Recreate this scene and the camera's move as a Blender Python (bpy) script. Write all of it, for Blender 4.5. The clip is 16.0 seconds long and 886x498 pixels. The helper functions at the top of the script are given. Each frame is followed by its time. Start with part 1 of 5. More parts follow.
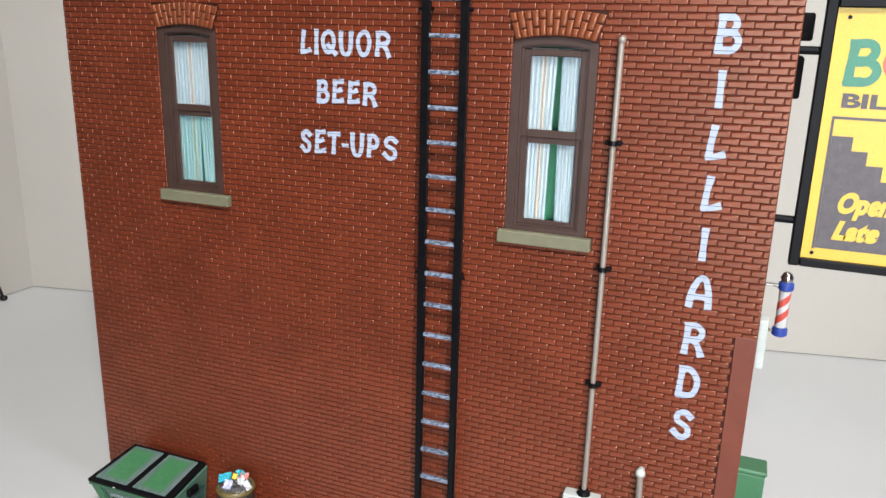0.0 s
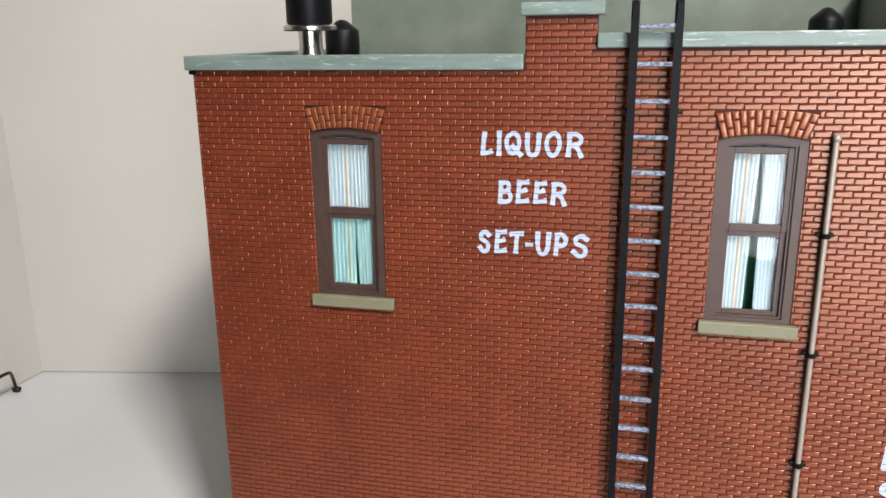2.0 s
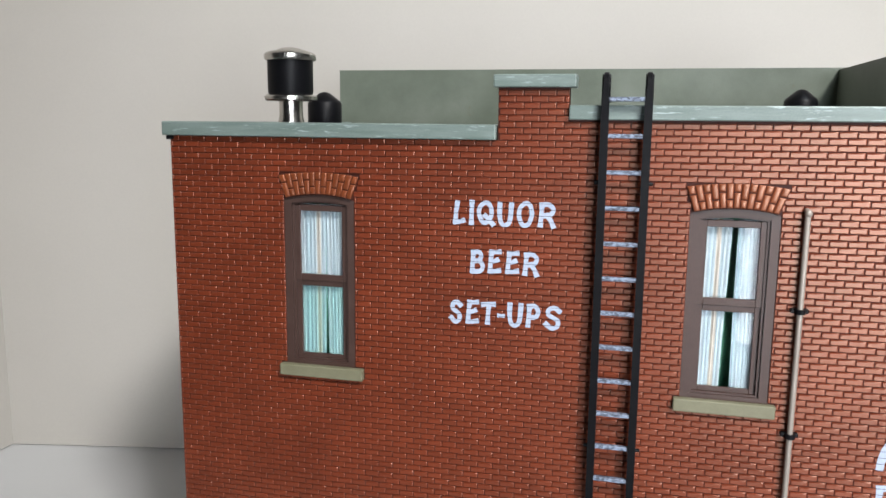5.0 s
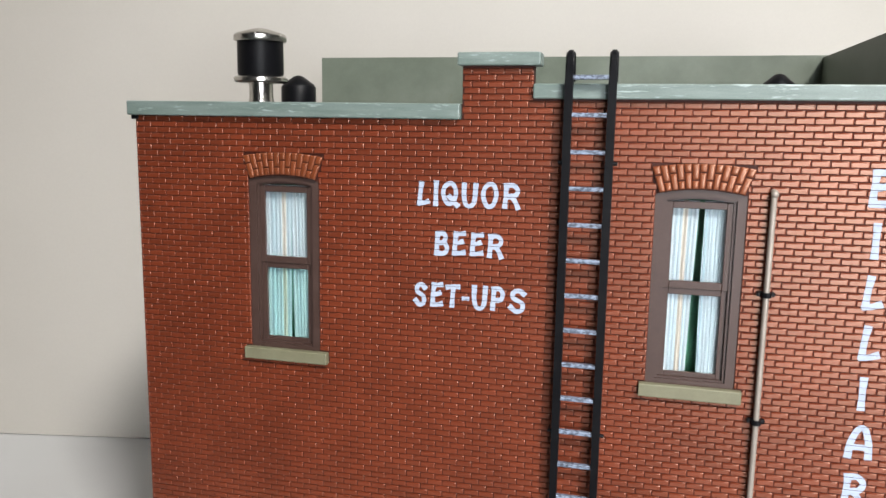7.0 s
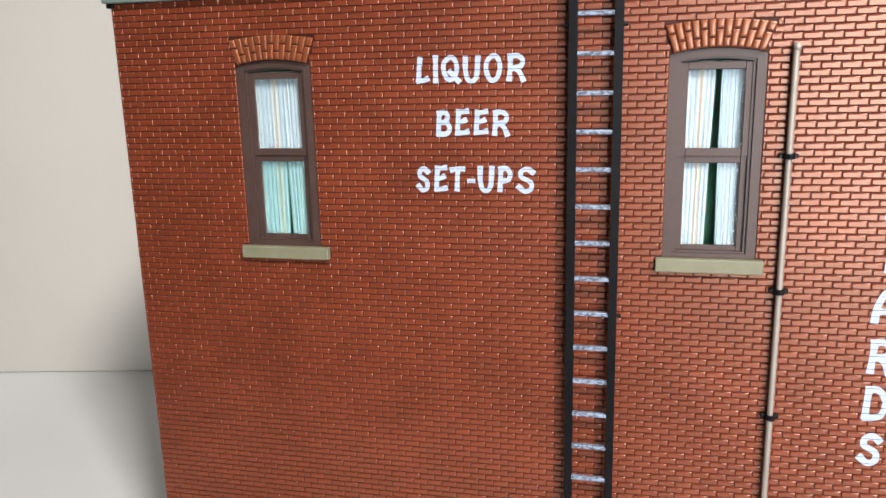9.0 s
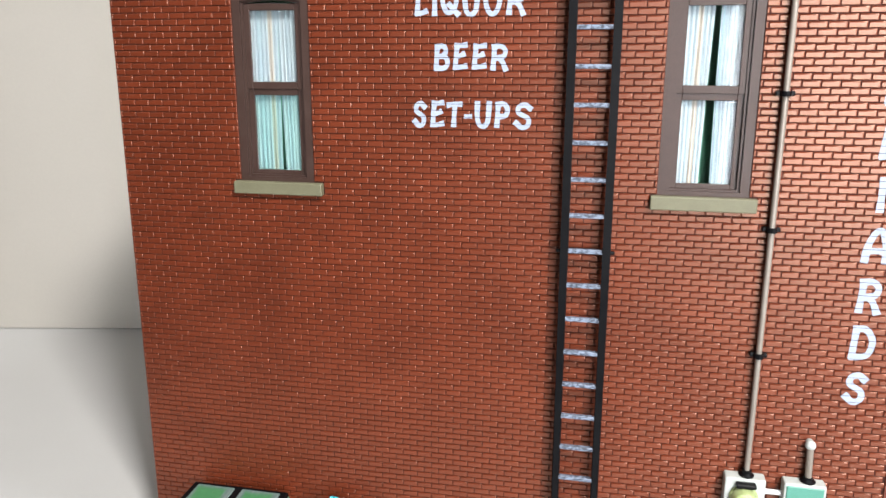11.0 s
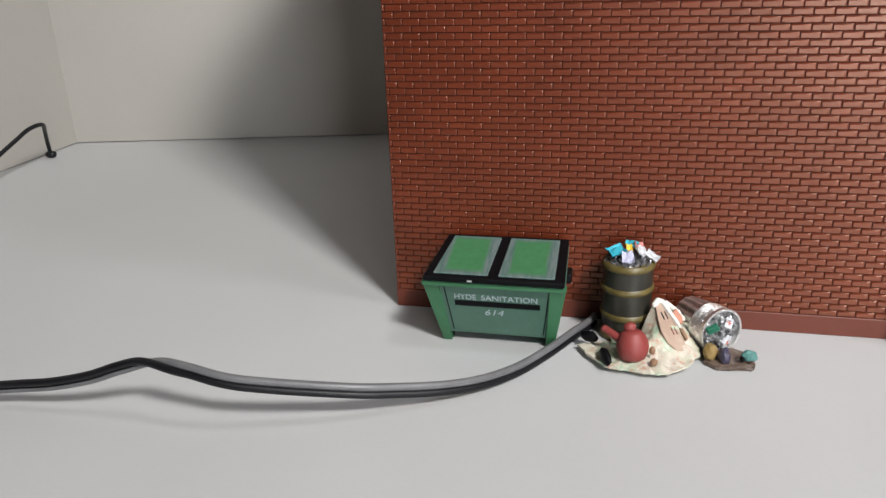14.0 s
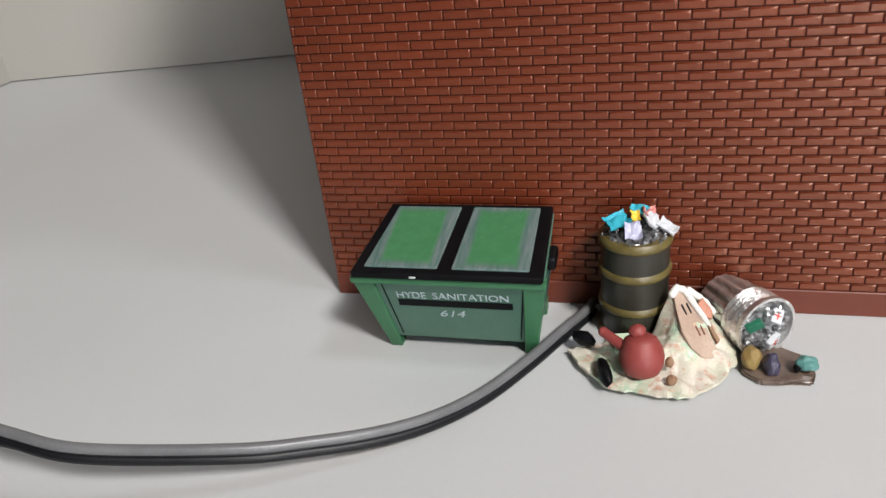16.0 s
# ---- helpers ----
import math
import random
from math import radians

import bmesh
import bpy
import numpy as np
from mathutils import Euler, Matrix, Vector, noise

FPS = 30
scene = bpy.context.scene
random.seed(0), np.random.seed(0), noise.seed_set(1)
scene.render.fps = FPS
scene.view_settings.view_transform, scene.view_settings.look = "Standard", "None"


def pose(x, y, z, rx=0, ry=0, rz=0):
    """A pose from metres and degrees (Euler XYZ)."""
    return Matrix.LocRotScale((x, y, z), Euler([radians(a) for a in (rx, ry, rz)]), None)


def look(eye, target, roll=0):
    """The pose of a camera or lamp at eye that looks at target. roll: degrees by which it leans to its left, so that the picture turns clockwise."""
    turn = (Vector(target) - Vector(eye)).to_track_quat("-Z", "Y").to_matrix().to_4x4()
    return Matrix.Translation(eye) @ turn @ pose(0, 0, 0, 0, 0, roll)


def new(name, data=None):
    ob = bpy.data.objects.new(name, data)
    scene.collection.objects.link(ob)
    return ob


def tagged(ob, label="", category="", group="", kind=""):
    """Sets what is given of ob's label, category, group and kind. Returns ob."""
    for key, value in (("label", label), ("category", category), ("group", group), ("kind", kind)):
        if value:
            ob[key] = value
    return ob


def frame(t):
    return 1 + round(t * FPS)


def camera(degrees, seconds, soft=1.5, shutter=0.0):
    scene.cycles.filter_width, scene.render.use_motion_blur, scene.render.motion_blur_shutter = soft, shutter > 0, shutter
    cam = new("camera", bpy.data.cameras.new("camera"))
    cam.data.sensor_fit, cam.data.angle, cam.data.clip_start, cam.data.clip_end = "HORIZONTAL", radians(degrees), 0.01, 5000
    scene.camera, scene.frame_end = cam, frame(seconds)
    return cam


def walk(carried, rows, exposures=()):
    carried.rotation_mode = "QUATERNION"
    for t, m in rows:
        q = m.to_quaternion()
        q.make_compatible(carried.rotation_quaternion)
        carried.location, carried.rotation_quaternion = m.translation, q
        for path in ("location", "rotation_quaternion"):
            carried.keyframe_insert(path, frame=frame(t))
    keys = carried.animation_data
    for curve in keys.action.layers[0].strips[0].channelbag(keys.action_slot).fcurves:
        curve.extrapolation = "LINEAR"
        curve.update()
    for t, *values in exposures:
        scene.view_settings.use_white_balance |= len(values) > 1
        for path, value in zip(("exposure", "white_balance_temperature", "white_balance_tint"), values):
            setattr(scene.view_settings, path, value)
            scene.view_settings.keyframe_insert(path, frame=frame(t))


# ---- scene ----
cam = camera(58.69, 16.0)
PATH = [
    (0, (0.20343, -0.19415, 0.16735), (0.13406, -0.01490, 0.11204), 1.47),
    (0.5, (0.14647, -0.20686, 0.16979), (0.11536, -0.01735, 0.11395), 1.35),
    (1, (0.13866, -0.20178, 0.18926), (0.10867, -0.01148, 0.13554), 1.13),
    (1.5, (0.14557, -0.19981, 0.19690), (0.11093, -0.00881, 0.14876), 0.40),
    (2, (0.12535, -0.20907, 0.18988), (0.07917, -0.02174, 0.13721), -0.69),
    (2.5, (0.13168, -0.20976, 0.18847), (0.07899, -0.02388, 0.13676), -1.28),
    (3, (0.13513, -0.20726, 0.18857), (0.08127, -0.02025, 0.14243), -0.73),
    (3.5, (0.12917, -0.19240, 0.18036), (0.07490, -0.00551, 0.13423), -0.25),
    (4, (0.13023, -0.18582, 0.20072), (0.07741, 0.00280, 0.16031), -0.51),
    (4.5, (0.13799, -0.21239, 0.19427), (0.08859, -0.02101, 0.16377), 0.67),
    (4.7, (0.13231, -0.20888, 0.18756), (0.08502, -0.01714, 0.15593), 0.55),
    (6.8, (0.14063, -0.19855, 0.18097), (0.09298, -0.00704, 0.14854), 0.88),
    (7, (0.14297, -0.20006, 0.17974), (0.09408, -0.00873, 0.14809), 0.91),
    (7.5, (0.13890, -0.19593, 0.16687), (0.08952, -0.00563, 0.13016), 0.35),
    (8, (0.13951, -0.19425, 0.16219), (0.09002, -0.00550, 0.11833), -0.55),
    (8.5, (0.14253, -0.18713, 0.16271), (0.09495, 0.00160, 0.11671), -1.35),
    (8.7, (0.14113, -0.19435, 0.16242), (0.09402, -0.00531, 0.11722), -1.54),
    (10.8, (0.13129, -0.19315, 0.15384), (0.09115, -0.00261, 0.10822), 0.39),
    (11, (0.13440, -0.19751, 0.14978), (0.09350, -0.00793, 0.10090), -0.00),
    (11.5, (0.13409, -0.21297, 0.12029), (0.09558, -0.02392, 0.06761), -0.36),
    (12, (0.13758, -0.22881, 0.10103), (0.09942, -0.03905, 0.05067), -0.19),
    (12.5, (0.12443, -0.22184, 0.08611), (0.08739, -0.03308, 0.03139), -0.20),
    (13, (0.09818, -0.20792, 0.08346), (0.06110, -0.02131, 0.02179), -0.64),
    (13.5, (0.07702, -0.19968, 0.08317), (0.03771, -0.01604, 0.01437), -1.39),
    (14, (0.05569, -0.18446, 0.09462), (0.01395, -0.00413, 0.01887), -1.94),
    (14.5, (0.04444, -0.15816, 0.09599), (0.00031, 0.01977, 0.01603), -2.28),
    (15, (0.05886, -0.15611, 0.09550), (0.01010, 0.01748, 0.00896), -3.76),
    (15.5, (0.05862, -0.13614, 0.09042), (0.00897, 0.03246, -0.00502), -5.27),
    (16, (0.06147, -0.12862, 0.08693), (0.01194, 0.03842, -0.01128), -6.61),
]
walk(cam, [(t, look(eye, target, roll)) for t, eye, target, roll in PATH], [(0, -0.36, 6350, 10), (0.9, -0.13, 6400, 10), (2.0, -0.15, 6450, 10), (3.4, -0.16, 6450, 10), (4.5, -0.34, 6250, 10), (7.0, -0.24, 6450, 10), (8.0, -0.06, 6450, 10), (11.0, -0.02, 6500, 10), (11.6, -0.42, 6400, 10), (12.5, -0.66, 6150, 10), (13.2, -0.62, 6200, 10), (14.2, -0.57, 6380, 10), (16, -0.56, 6420, 10)])

# ---- light: unseen area lamps in a closed room, one aside, one overhead, one low ----
world = bpy.data.worlds.new("room_air")
world.use_nodes = True
scene.world = world
world.node_tree.nodes["Background"].inputs[0].default_value = (0.9, 0.95, 1.0, 1)
world.node_tree.nodes["Background"].inputs[1].default_value = 0.05


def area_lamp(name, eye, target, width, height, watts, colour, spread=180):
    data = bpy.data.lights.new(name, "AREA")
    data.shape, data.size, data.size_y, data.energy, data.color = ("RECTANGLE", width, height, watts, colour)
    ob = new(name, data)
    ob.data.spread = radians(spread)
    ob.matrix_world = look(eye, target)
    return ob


area_lamp("key_lamp", (0.54, -0.58, 0.80), (0.15, 0.0, 0.10), 0.15, 0.15, 8.4, (1.0, 0.965, 0.915), 120)
# added low fill with no window behind it, for the sheen on the bricks
area_lamp("sheen_fill", (0.37, -0.56, 0.14), (0.18, 0.0, 0.13), 0.28, 0.34, 0.76, (0.94, 0.97, 1.0), 60)
# unseen lamp hung below the ceiling, placed by the cable's shadow
area_lamp("overhead_lamp", (0.29, -0.055, 0.52), (0.14, -0.06, 0.0), 0.08, 0.08, 0.85, (0.90, 0.955, 1.0))

# ---- helpers for building, in millimetres ----
MM = 0.001


def thing(name, base, label, category, group="", kind=""):
    ob = new(name)
    ob.empty_display_size = 0.005
    ob.location = Vector(base) * MM
    return tagged(ob, label, category, group, kind)


def root_of(ob):
    while ob.parent:
        ob = ob.parent
    return ob


def finish(name, bm, mat, origin, smooth):
    for v in bm.verts:
        v.co = v.co * MM - origin
    bmesh.ops.recalc_face_normals(bm, faces=bm.faces)
    if smooth:
        for fc in bm.faces:
            fc.smooth = True
        for e in bm.edges:
            if len(e.link_faces) == 2 and e.calc_face_angle(0) > 0.7:
                e.smooth = False
    me = bpy.data.meshes.new(name)
    bm.to_mesh(me)
    bm.free()
    me.materials.append(mat)
    return me


def part(name, bm, mat, parent, label="", smooth=False, kind=""):
    me = finish(name, bm, mat, Vector(root_of(parent).location), smooth)
    ob = new(name, me)
    ob.parent = parent
    return tagged(ob, label, "", "", kind)


def single(name, bm, mat, label, category, group="", kind="", base=(0, 0, 0), smooth=False):
    origin = Vector(base) * MM
    ob = new(name, finish(name, bm, mat, origin, smooth))
    ob.location = origin
    return tagged(ob, label, category, group, kind)


def box(bm, x0, x1, y0, y1, z0, z1, bevel=0.0, seg=1, turn=None):
    made = bmesh.ops.create_cube(bm, size=1.0)["verts"]
    c = Vector(((x0 + x1) / 2, (y0 + y1) / 2, (z0 + z1) / 2))
    for v in made:
        v.co = Vector((v.co.x * (x1 - x0), v.co.y * (y1 - y0), v.co.z * (z1 - z0)))
        if turn is not None:
            v.co = turn @ v.co
        v.co += c
    if bevel:
        edges = list({e for v in made for e in v.link_edges})
        bmesh.ops.bevel(bm, geom=edges, offset=bevel, segments=seg, affect="EDGES", profile=0.5)
    return bm


def solid_box(*a, **k):
    return box(bmesh.new(), *a, **k)


def rod(bm, p0, p1, r0, r1=None, seg=16, caps=True):
    r1 = r0 if r1 is None else r1
    p0, p1 = Vector(p0), Vector(p1)
    d = p1 - p0
    m = Matrix.Translation((p0 + p1) / 2) @ d.to_track_quat("Z", "Y").to_matrix().to_4x4()
    bmesh.ops.create_cone(bm, cap_ends=caps, segments=seg, radius1=r0, radius2=r1, depth=d.length, matrix=m)
    return bm


def lathe(bm, profile, base, seg=32, flute=0.0, flutes=0, turn=None):
    """A turned body: profile of (radius, height) pairs, with wavy flutes where asked (a third entry scales them)."""
    rings = []
    for row in profile:
        r, z = row[0], row[1]
        f = row[2] if len(row) > 2 else 0.0
        ring = []
        for k in range(seg):
            a = 2 * math.pi * k / seg
            rr = r + flute * f * math.cos(flutes * a)
            v = Vector((rr * math.cos(a), rr * math.sin(a), z))
            if turn is not None:
                v = turn @ v
            ring.append(bm.verts.new(v + Vector(base)))
        rings.append(ring)
    for a, b in zip(rings, rings[1:]):
        for k in range(seg):
            bm.faces.new((a[k], a[(k + 1) % seg], b[(k + 1) % seg], b[k]))
    bm.faces.new(rings[0][::-1])
    bm.faces.new(rings[-1])
    return bm


def smooth_path(points, steps=8):
    """A Catmull-Rom line through the points."""
    pts = [Vector(p) for p in points]
    pts = [pts[0] * 2 - pts[1]] + pts + [pts[-1] * 2 - pts[-2]]
    out = []
    for a, b, c, d in zip(pts, pts[1:], pts[2:], pts[3:]):
        for k in range(steps):
            t = k / steps
            out.append(0.5 * (2 * b + (c - a) * t + (2 * a - 5 * b + 4 * c - d) * t * t + (3 * b - a - 3 * c + d) * t ** 3))
    out.append(pts[-2])
    return out


def tube(bm, path, radius, seg=12, section=None):
    """A swept tube along a path; section gives (sideways, up) pairs instead of a circle."""
    path = [Vector(p) for p in path]
    section = section or [(radius * math.cos(2 * math.pi * k / seg), radius * math.sin(2 * math.pi * k / seg)) for k in range(seg)]
    rings, n = [], len(section)
    for i, p in enumerate(path):
        d = (path[min(i + 1, len(path) - 1)] - path[max(i - 1, 0)]).normalized()
        up = Vector((0, 0, 1)) if abs(d.z) < 0.95 else Vector((0, -1, 0))
        side = d.cross(up).normalized()
        up = side.cross(d)
        rings.append([bm.verts.new(p + side * a + up * b) for a, b in section])
    for a, b in zip(rings, rings[1:]):
        for k in range(n):
            bm.faces.new((a[k], a[(k + 1) % n], b[(k + 1) % n], b[k]))
    bm.faces.new(rings[0][::-1])
    bm.faces.new(rings[-1])
    return bm


def prism(bm, outline, y0, y1):
    """An outline of (x, z) pairs, drawn through from y0 to y1."""
    a = [bm.verts.new((x, y0, z)) for x, z in outline]
    b = [bm.verts.new((x, y1, z)) for x, z in outline]
    n = len(a)
    bm.faces.new(a)
    bm.faces.new(b[::-1])
    for k in range(n):
        bm.faces.new((a[k], b[k], b[(k + 1) % n], a[(k + 1) % n]))
    return bm


def slab(bm, outline, z0, z1):
    """An outline of (x, y) pairs, drawn up from z0 to z1."""
    a = [bm.verts.new((x, y, z0)) for x, y in outline]
    b = [bm.verts.new((x, y, z1)) for x, y in outline]
    n = len(a)
    bm.faces.new(a[::-1])
    bm.faces.new(b)
    for k in range(n):
        bm.faces.new((a[k], a[(k + 1) % n], b[(k + 1) % n], b[k]))
    return bm


def lump(bm, c, size, seed, rough=0.25, seg=2, turn=None):
    """A crumpled, rounded lump."""
    made = bmesh.ops.create_icosphere(bm, subdivisions=seg, radius=1.0)["verts"]
    for v in made:
        n = noise.noise(v.co * 1.7 + Vector((seed * 3.1, seed * 1.7, seed)))
        p = v.co * (1 + rough * n)
        p = Vector((p.x * size[0], p.y * size[1], p.z * size[2]))
        v.co = (turn @ p if turn is not None else p) + Vector(c)
    return bm


def glyphs(text, x0, x1, z0, z1, y0, depth, bold=0.03, lean=0.0):
    """Letters of the built-in font as a thin solid that fills the box and faces -y."""
    data = bpy.data.curves.new("glyph", "FONT")
    data.body, data.offset, data.resolution_u = text, bold, 6
    ob = new("glyph", data)
    deps = bpy.context.evaluated_depsgraph_get()
    me = bpy.data.meshes.new_from_object(ob.evaluated_get(deps))
    bm = bmesh.new()
    bm.from_mesh(me)
    bpy.data.objects.remove(ob)
    bpy.data.meshes.remove(me)
    bpy.data.curves.remove(data)
    xs, ys = [v.co.x for v in bm.verts], [v.co.y for v in bm.verts]
    a, b, c, d = min(xs), max(xs), min(ys), max(ys)
    for v in bm.verts:
        u, w = (v.co.x - a) / (b - a), (v.co.y - c) / (d - c)
        v.co = Vector((x0 + u * (x1 - x0) + lean * (w - 0.5), y0, z0 + w * (z1 - z0)))
    for f in bm.faces:
        f.smooth = False
    faces = list(bm.faces)
    for e in bmesh.ops.extrude_face_region(bm, geom=faces)["geom"]:
        if isinstance(e, bmesh.types.BMVert):
            e.co.y -= depth
    return bm


# ---- materials ----
def node_material(name, rough=0.5, metal=0.0, spec=0.5):
    m = bpy.data.materials.new(name)
    m.use_nodes = True
    t = m.node_tree
    b = t.nodes["Principled BSDF"]
    b.inputs["Roughness"].default_value = rough
    b.inputs["Metallic"].default_value = metal
    b.inputs["Specular IOR Level"].default_value = spec
    return m, t, b


def coords(t, scale):
    c = t.nodes.new("ShaderNodeTexCoord")
    g = t.nodes.new("ShaderNodeMapping")
    g.inputs["Scale"].default_value = scale if hasattr(scale, "__len__") else (scale,) * 3
    t.links.new(c.outputs["Object"], g.inputs["Vector"])
    return g.outputs["Vector"]


def noise_fac(t, scale, detail=4.0, rough=0.6, distort=0.0):
    n = t.nodes.new("ShaderNodeTexNoise")
    n.inputs["Scale"].default_value, n.inputs["Detail"].default_value = 1.0, detail
    n.inputs["Roughness"].default_value, n.inputs["Distortion"].default_value = rough, distort
    t.links.new(coords(t, scale), n.inputs["Vector"])
    return n.outputs["Fac"]


def ramp(t, fac, stops):
    r = t.nodes.new("ShaderNodeValToRGB")
    while len(r.color_ramp.elements) < len(stops):
        r.color_ramp.elements.new(0.5)
    for e, (p, c) in zip(r.color_ramp.elements, stops):
        e.position, e.color = p, (*c, 1)
    t.links.new(fac, r.inputs["Fac"])
    return r.outputs["Color"]


def mix(t, fac, a, b, mode="MIX"):
    n = t.nodes.new("ShaderNodeMix")
    n.data_type, n.blend_type = "RGBA", mode
    for sock, val in ((n.inputs[0], fac), (n.inputs[6], a), (n.inputs[7], b)):
        if isinstance(val, (int, float)):
            sock.default_value = val
        elif isinstance(val, tuple):
            sock.default_value = (*val, 1) if len(val) == 3 else val
        else:
            t.links.new(val, sock)
    return n.outputs[2]


def bump(t, b, fac, strength, distance):
    n = t.nodes.new("ShaderNodeBump")
    n.inputs["Strength"].default_value, n.inputs["Distance"].default_value = strength, distance
    t.links.new(fac, n.inputs["Height"])
    t.links.new(n.outputs["Normal"], b.inputs["Normal"])


def painted(name, dark, light, scale=400, rough=0.5, fine=3000, relief=0.00004, metal=0.0, spec=0.5, stretch=(1, 1, 1), worn=None, worn_at=0.62, speck=0.18):
    """Paint or plastic: two tones in broad patches, a fine grain, and worn specks of another tone."""
    m, t, b = node_material(name, rough, metal, spec)
    broad = noise_fac(t, tuple(scale * s for s in stretch), 5.0)
    colour = ramp(t, broad, [(0.3, dark), (0.7, light)])
    grain = noise_fac(t, fine, 3.0)
    colour = mix(t, speck, colour, ramp(t, grain, [(0.3, tuple(c * 0.55 for c in dark)), (0.7, tuple(min(1, c * 1.3) for c in light))]))
    if worn:
        spots = noise_fac(t, tuple(scale * 2.6 * s for s in stretch), 6.0, 0.7)
        mask = ramp(t, spots, [(worn_at, (0, 0, 0)), (worn_at + 0.08, (1, 1, 1))])
        colour = mix(t, mask, colour, worn)
    t.links.new(colour, b.inputs["Base Color"])
    bump(t, b, grain, 0.5, relief)
    r = t.nodes.new("ShaderNodeMapRange")
    r.inputs["To Min"].default_value, r.inputs["To Max"].default_value = max(0.05, rough - 0.1), min(1, rough + 0.12)
    t.links.new(broad, r.inputs["Value"])
    t.links.new(r.outputs["Result"], b.inputs["Roughness"])
    return m


def brick_paint(name, dark, light, per_island):
    m, t, b = node_material(name, 0.36, 0.0, 1.0)
    b.inputs["Specular Tint"].default_value = (1.0, 0.70, 0.54, 1)
    if per_island:
        g = t.nodes.new("ShaderNodeNewGeometry")
        rnd = g.outputs["Random Per Island"]
    else:
        g = t.nodes.new("ShaderNodeObjectInfo")
        rnd = g.outputs["Random"]
    broad = noise_fac(t, 55, 4.0)
    colour = ramp(t, broad, [(0.32, dark), (0.68, light)])
    tone = ramp(t, rnd, [(0.0, (0.88, 0.88, 0.88)), (1.0, (1.10, 1.08, 1.07))])
    colour = mix(t, 1.0, colour, tone, "MULTIPLY")
    grain = noise_fac(t, 2600, 3.0)
    colour = mix(t, 0.22, colour, ramp(t, grain, [(0.3, tuple(c * 0.5 for c in dark)), (0.75, tuple(c * 1.5 for c in light))]))
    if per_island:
        # a dark red-brown patch, ragged at the edge, low on the wall over the dustbin
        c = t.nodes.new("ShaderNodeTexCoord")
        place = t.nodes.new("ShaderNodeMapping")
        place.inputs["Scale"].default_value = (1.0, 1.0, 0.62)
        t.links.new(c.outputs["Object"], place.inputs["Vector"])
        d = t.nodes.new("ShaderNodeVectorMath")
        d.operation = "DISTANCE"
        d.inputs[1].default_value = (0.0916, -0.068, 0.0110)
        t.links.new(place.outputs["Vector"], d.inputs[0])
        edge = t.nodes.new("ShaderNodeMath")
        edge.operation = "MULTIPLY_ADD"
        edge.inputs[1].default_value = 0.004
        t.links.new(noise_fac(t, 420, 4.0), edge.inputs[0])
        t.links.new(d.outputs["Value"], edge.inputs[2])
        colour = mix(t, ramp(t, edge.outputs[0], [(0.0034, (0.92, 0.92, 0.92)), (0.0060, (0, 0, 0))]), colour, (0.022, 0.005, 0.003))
    t.links.new(colour, b.inputs["Base Color"])
    bump(t, b, noise_fac(t, 1500, 3.0), 0.45, 0.00006)
    return m


def mottled_sheet():
    """Cream plaster with mint patches, salmon flecks and a crumpled skin."""
    m, t, b = node_material("mottled_cream_sheet", 0.7)
    colour = ramp(t, noise_fac(t, 190, 4.0), [(0.38, (0.37, 0.50, 0.36)), (0.5, (0.54, 0.52, 0.41)), (0.7, (0.60, 0.53, 0.46))])
    flecks = ramp(t, noise_fac(t, 520, 5.0, 0.7), [(0.53, (0, 0, 0)), (0.62, (0.75, 0.75, 0.75))])
    colour = mix(t, flecks, colour, (0.52, 0.26, 0.18))
    pale = ramp(t, noise_fac(t, 900, 3.0), [(0.56, (0, 0, 0)), (0.66, (0.6, 0.6, 0.6))])
    t.links.new(mix(t, pale, colour, (0.74, 0.70, 0.63)), b.inputs["Base Color"])
    bump(t, b, noise_fac(t, 700, 5.0), 0.6, 0.0004)
    return m


BRICK_DARK, BRICK_LIGHT = (0.100, 0.0176, 0.0064), (0.142, 0.0272, 0.0105)
M_brick = brick_paint("red_brown_brick", BRICK_DARK, BRICK_LIGHT, False)
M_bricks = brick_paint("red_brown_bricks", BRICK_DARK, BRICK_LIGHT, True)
M_arch = brick_paint("orange_brick", (0.118, 0.0270, 0.0085), (0.172, 0.0430, 0.0140), False)
M_mortar = painted("dark_mortar_wash", (0.024, 0.0058, 0.0036), (0.046, 0.0102, 0.0056), 120, 0.6, spec=0.2)
M_plain_red = painted("smooth_red_brown", (0.105, 0.0205, 0.0088), (0.140, 0.0290, 0.0130), 120, 0.45, spec=0.5, worn=(0.17, 0.040, 0.019), worn_at=0.68)
M_coping = painted("weathered_green_coping", (0.080, 0.112, 0.098), (0.160, 0.200, 0.186), 190, 0.42, stretch=(0.3, 1, 2.4), worn=(0.274, 0.331, 0.324), worn_at=0.58)
M_roof_green = painted("dull_green_parapet", (0.070, 0.088, 0.062), (0.150, 0.172, 0.140), 38, 0.55, worn=(0.115, 0.110, 0.075), worn_at=0.66)
M_roof_deck = painted("dark_roof_deck", (0.05, 0.05, 0.045), (0.08, 0.08, 0.075), 90, 0.8)
M_sill = painted("olive_stone_sill", (0.12, 0.114, 0.069), (0.15, 0.144, 0.09), 200, 0.55)
M_frame = painted("brown_window_frame", (0.040, 0.0215, 0.0170), (0.053, 0.0300, 0.0245), 200, 0.45, spec=0.4)
M_white_paint = painted("white_sign_paint", (0.28, 0.33, 0.43), (0.38, 0.43, 0.53), 500, 0.65, spec=0.2, worn=(0.40, 0.34, 0.35), worn_at=0.67)
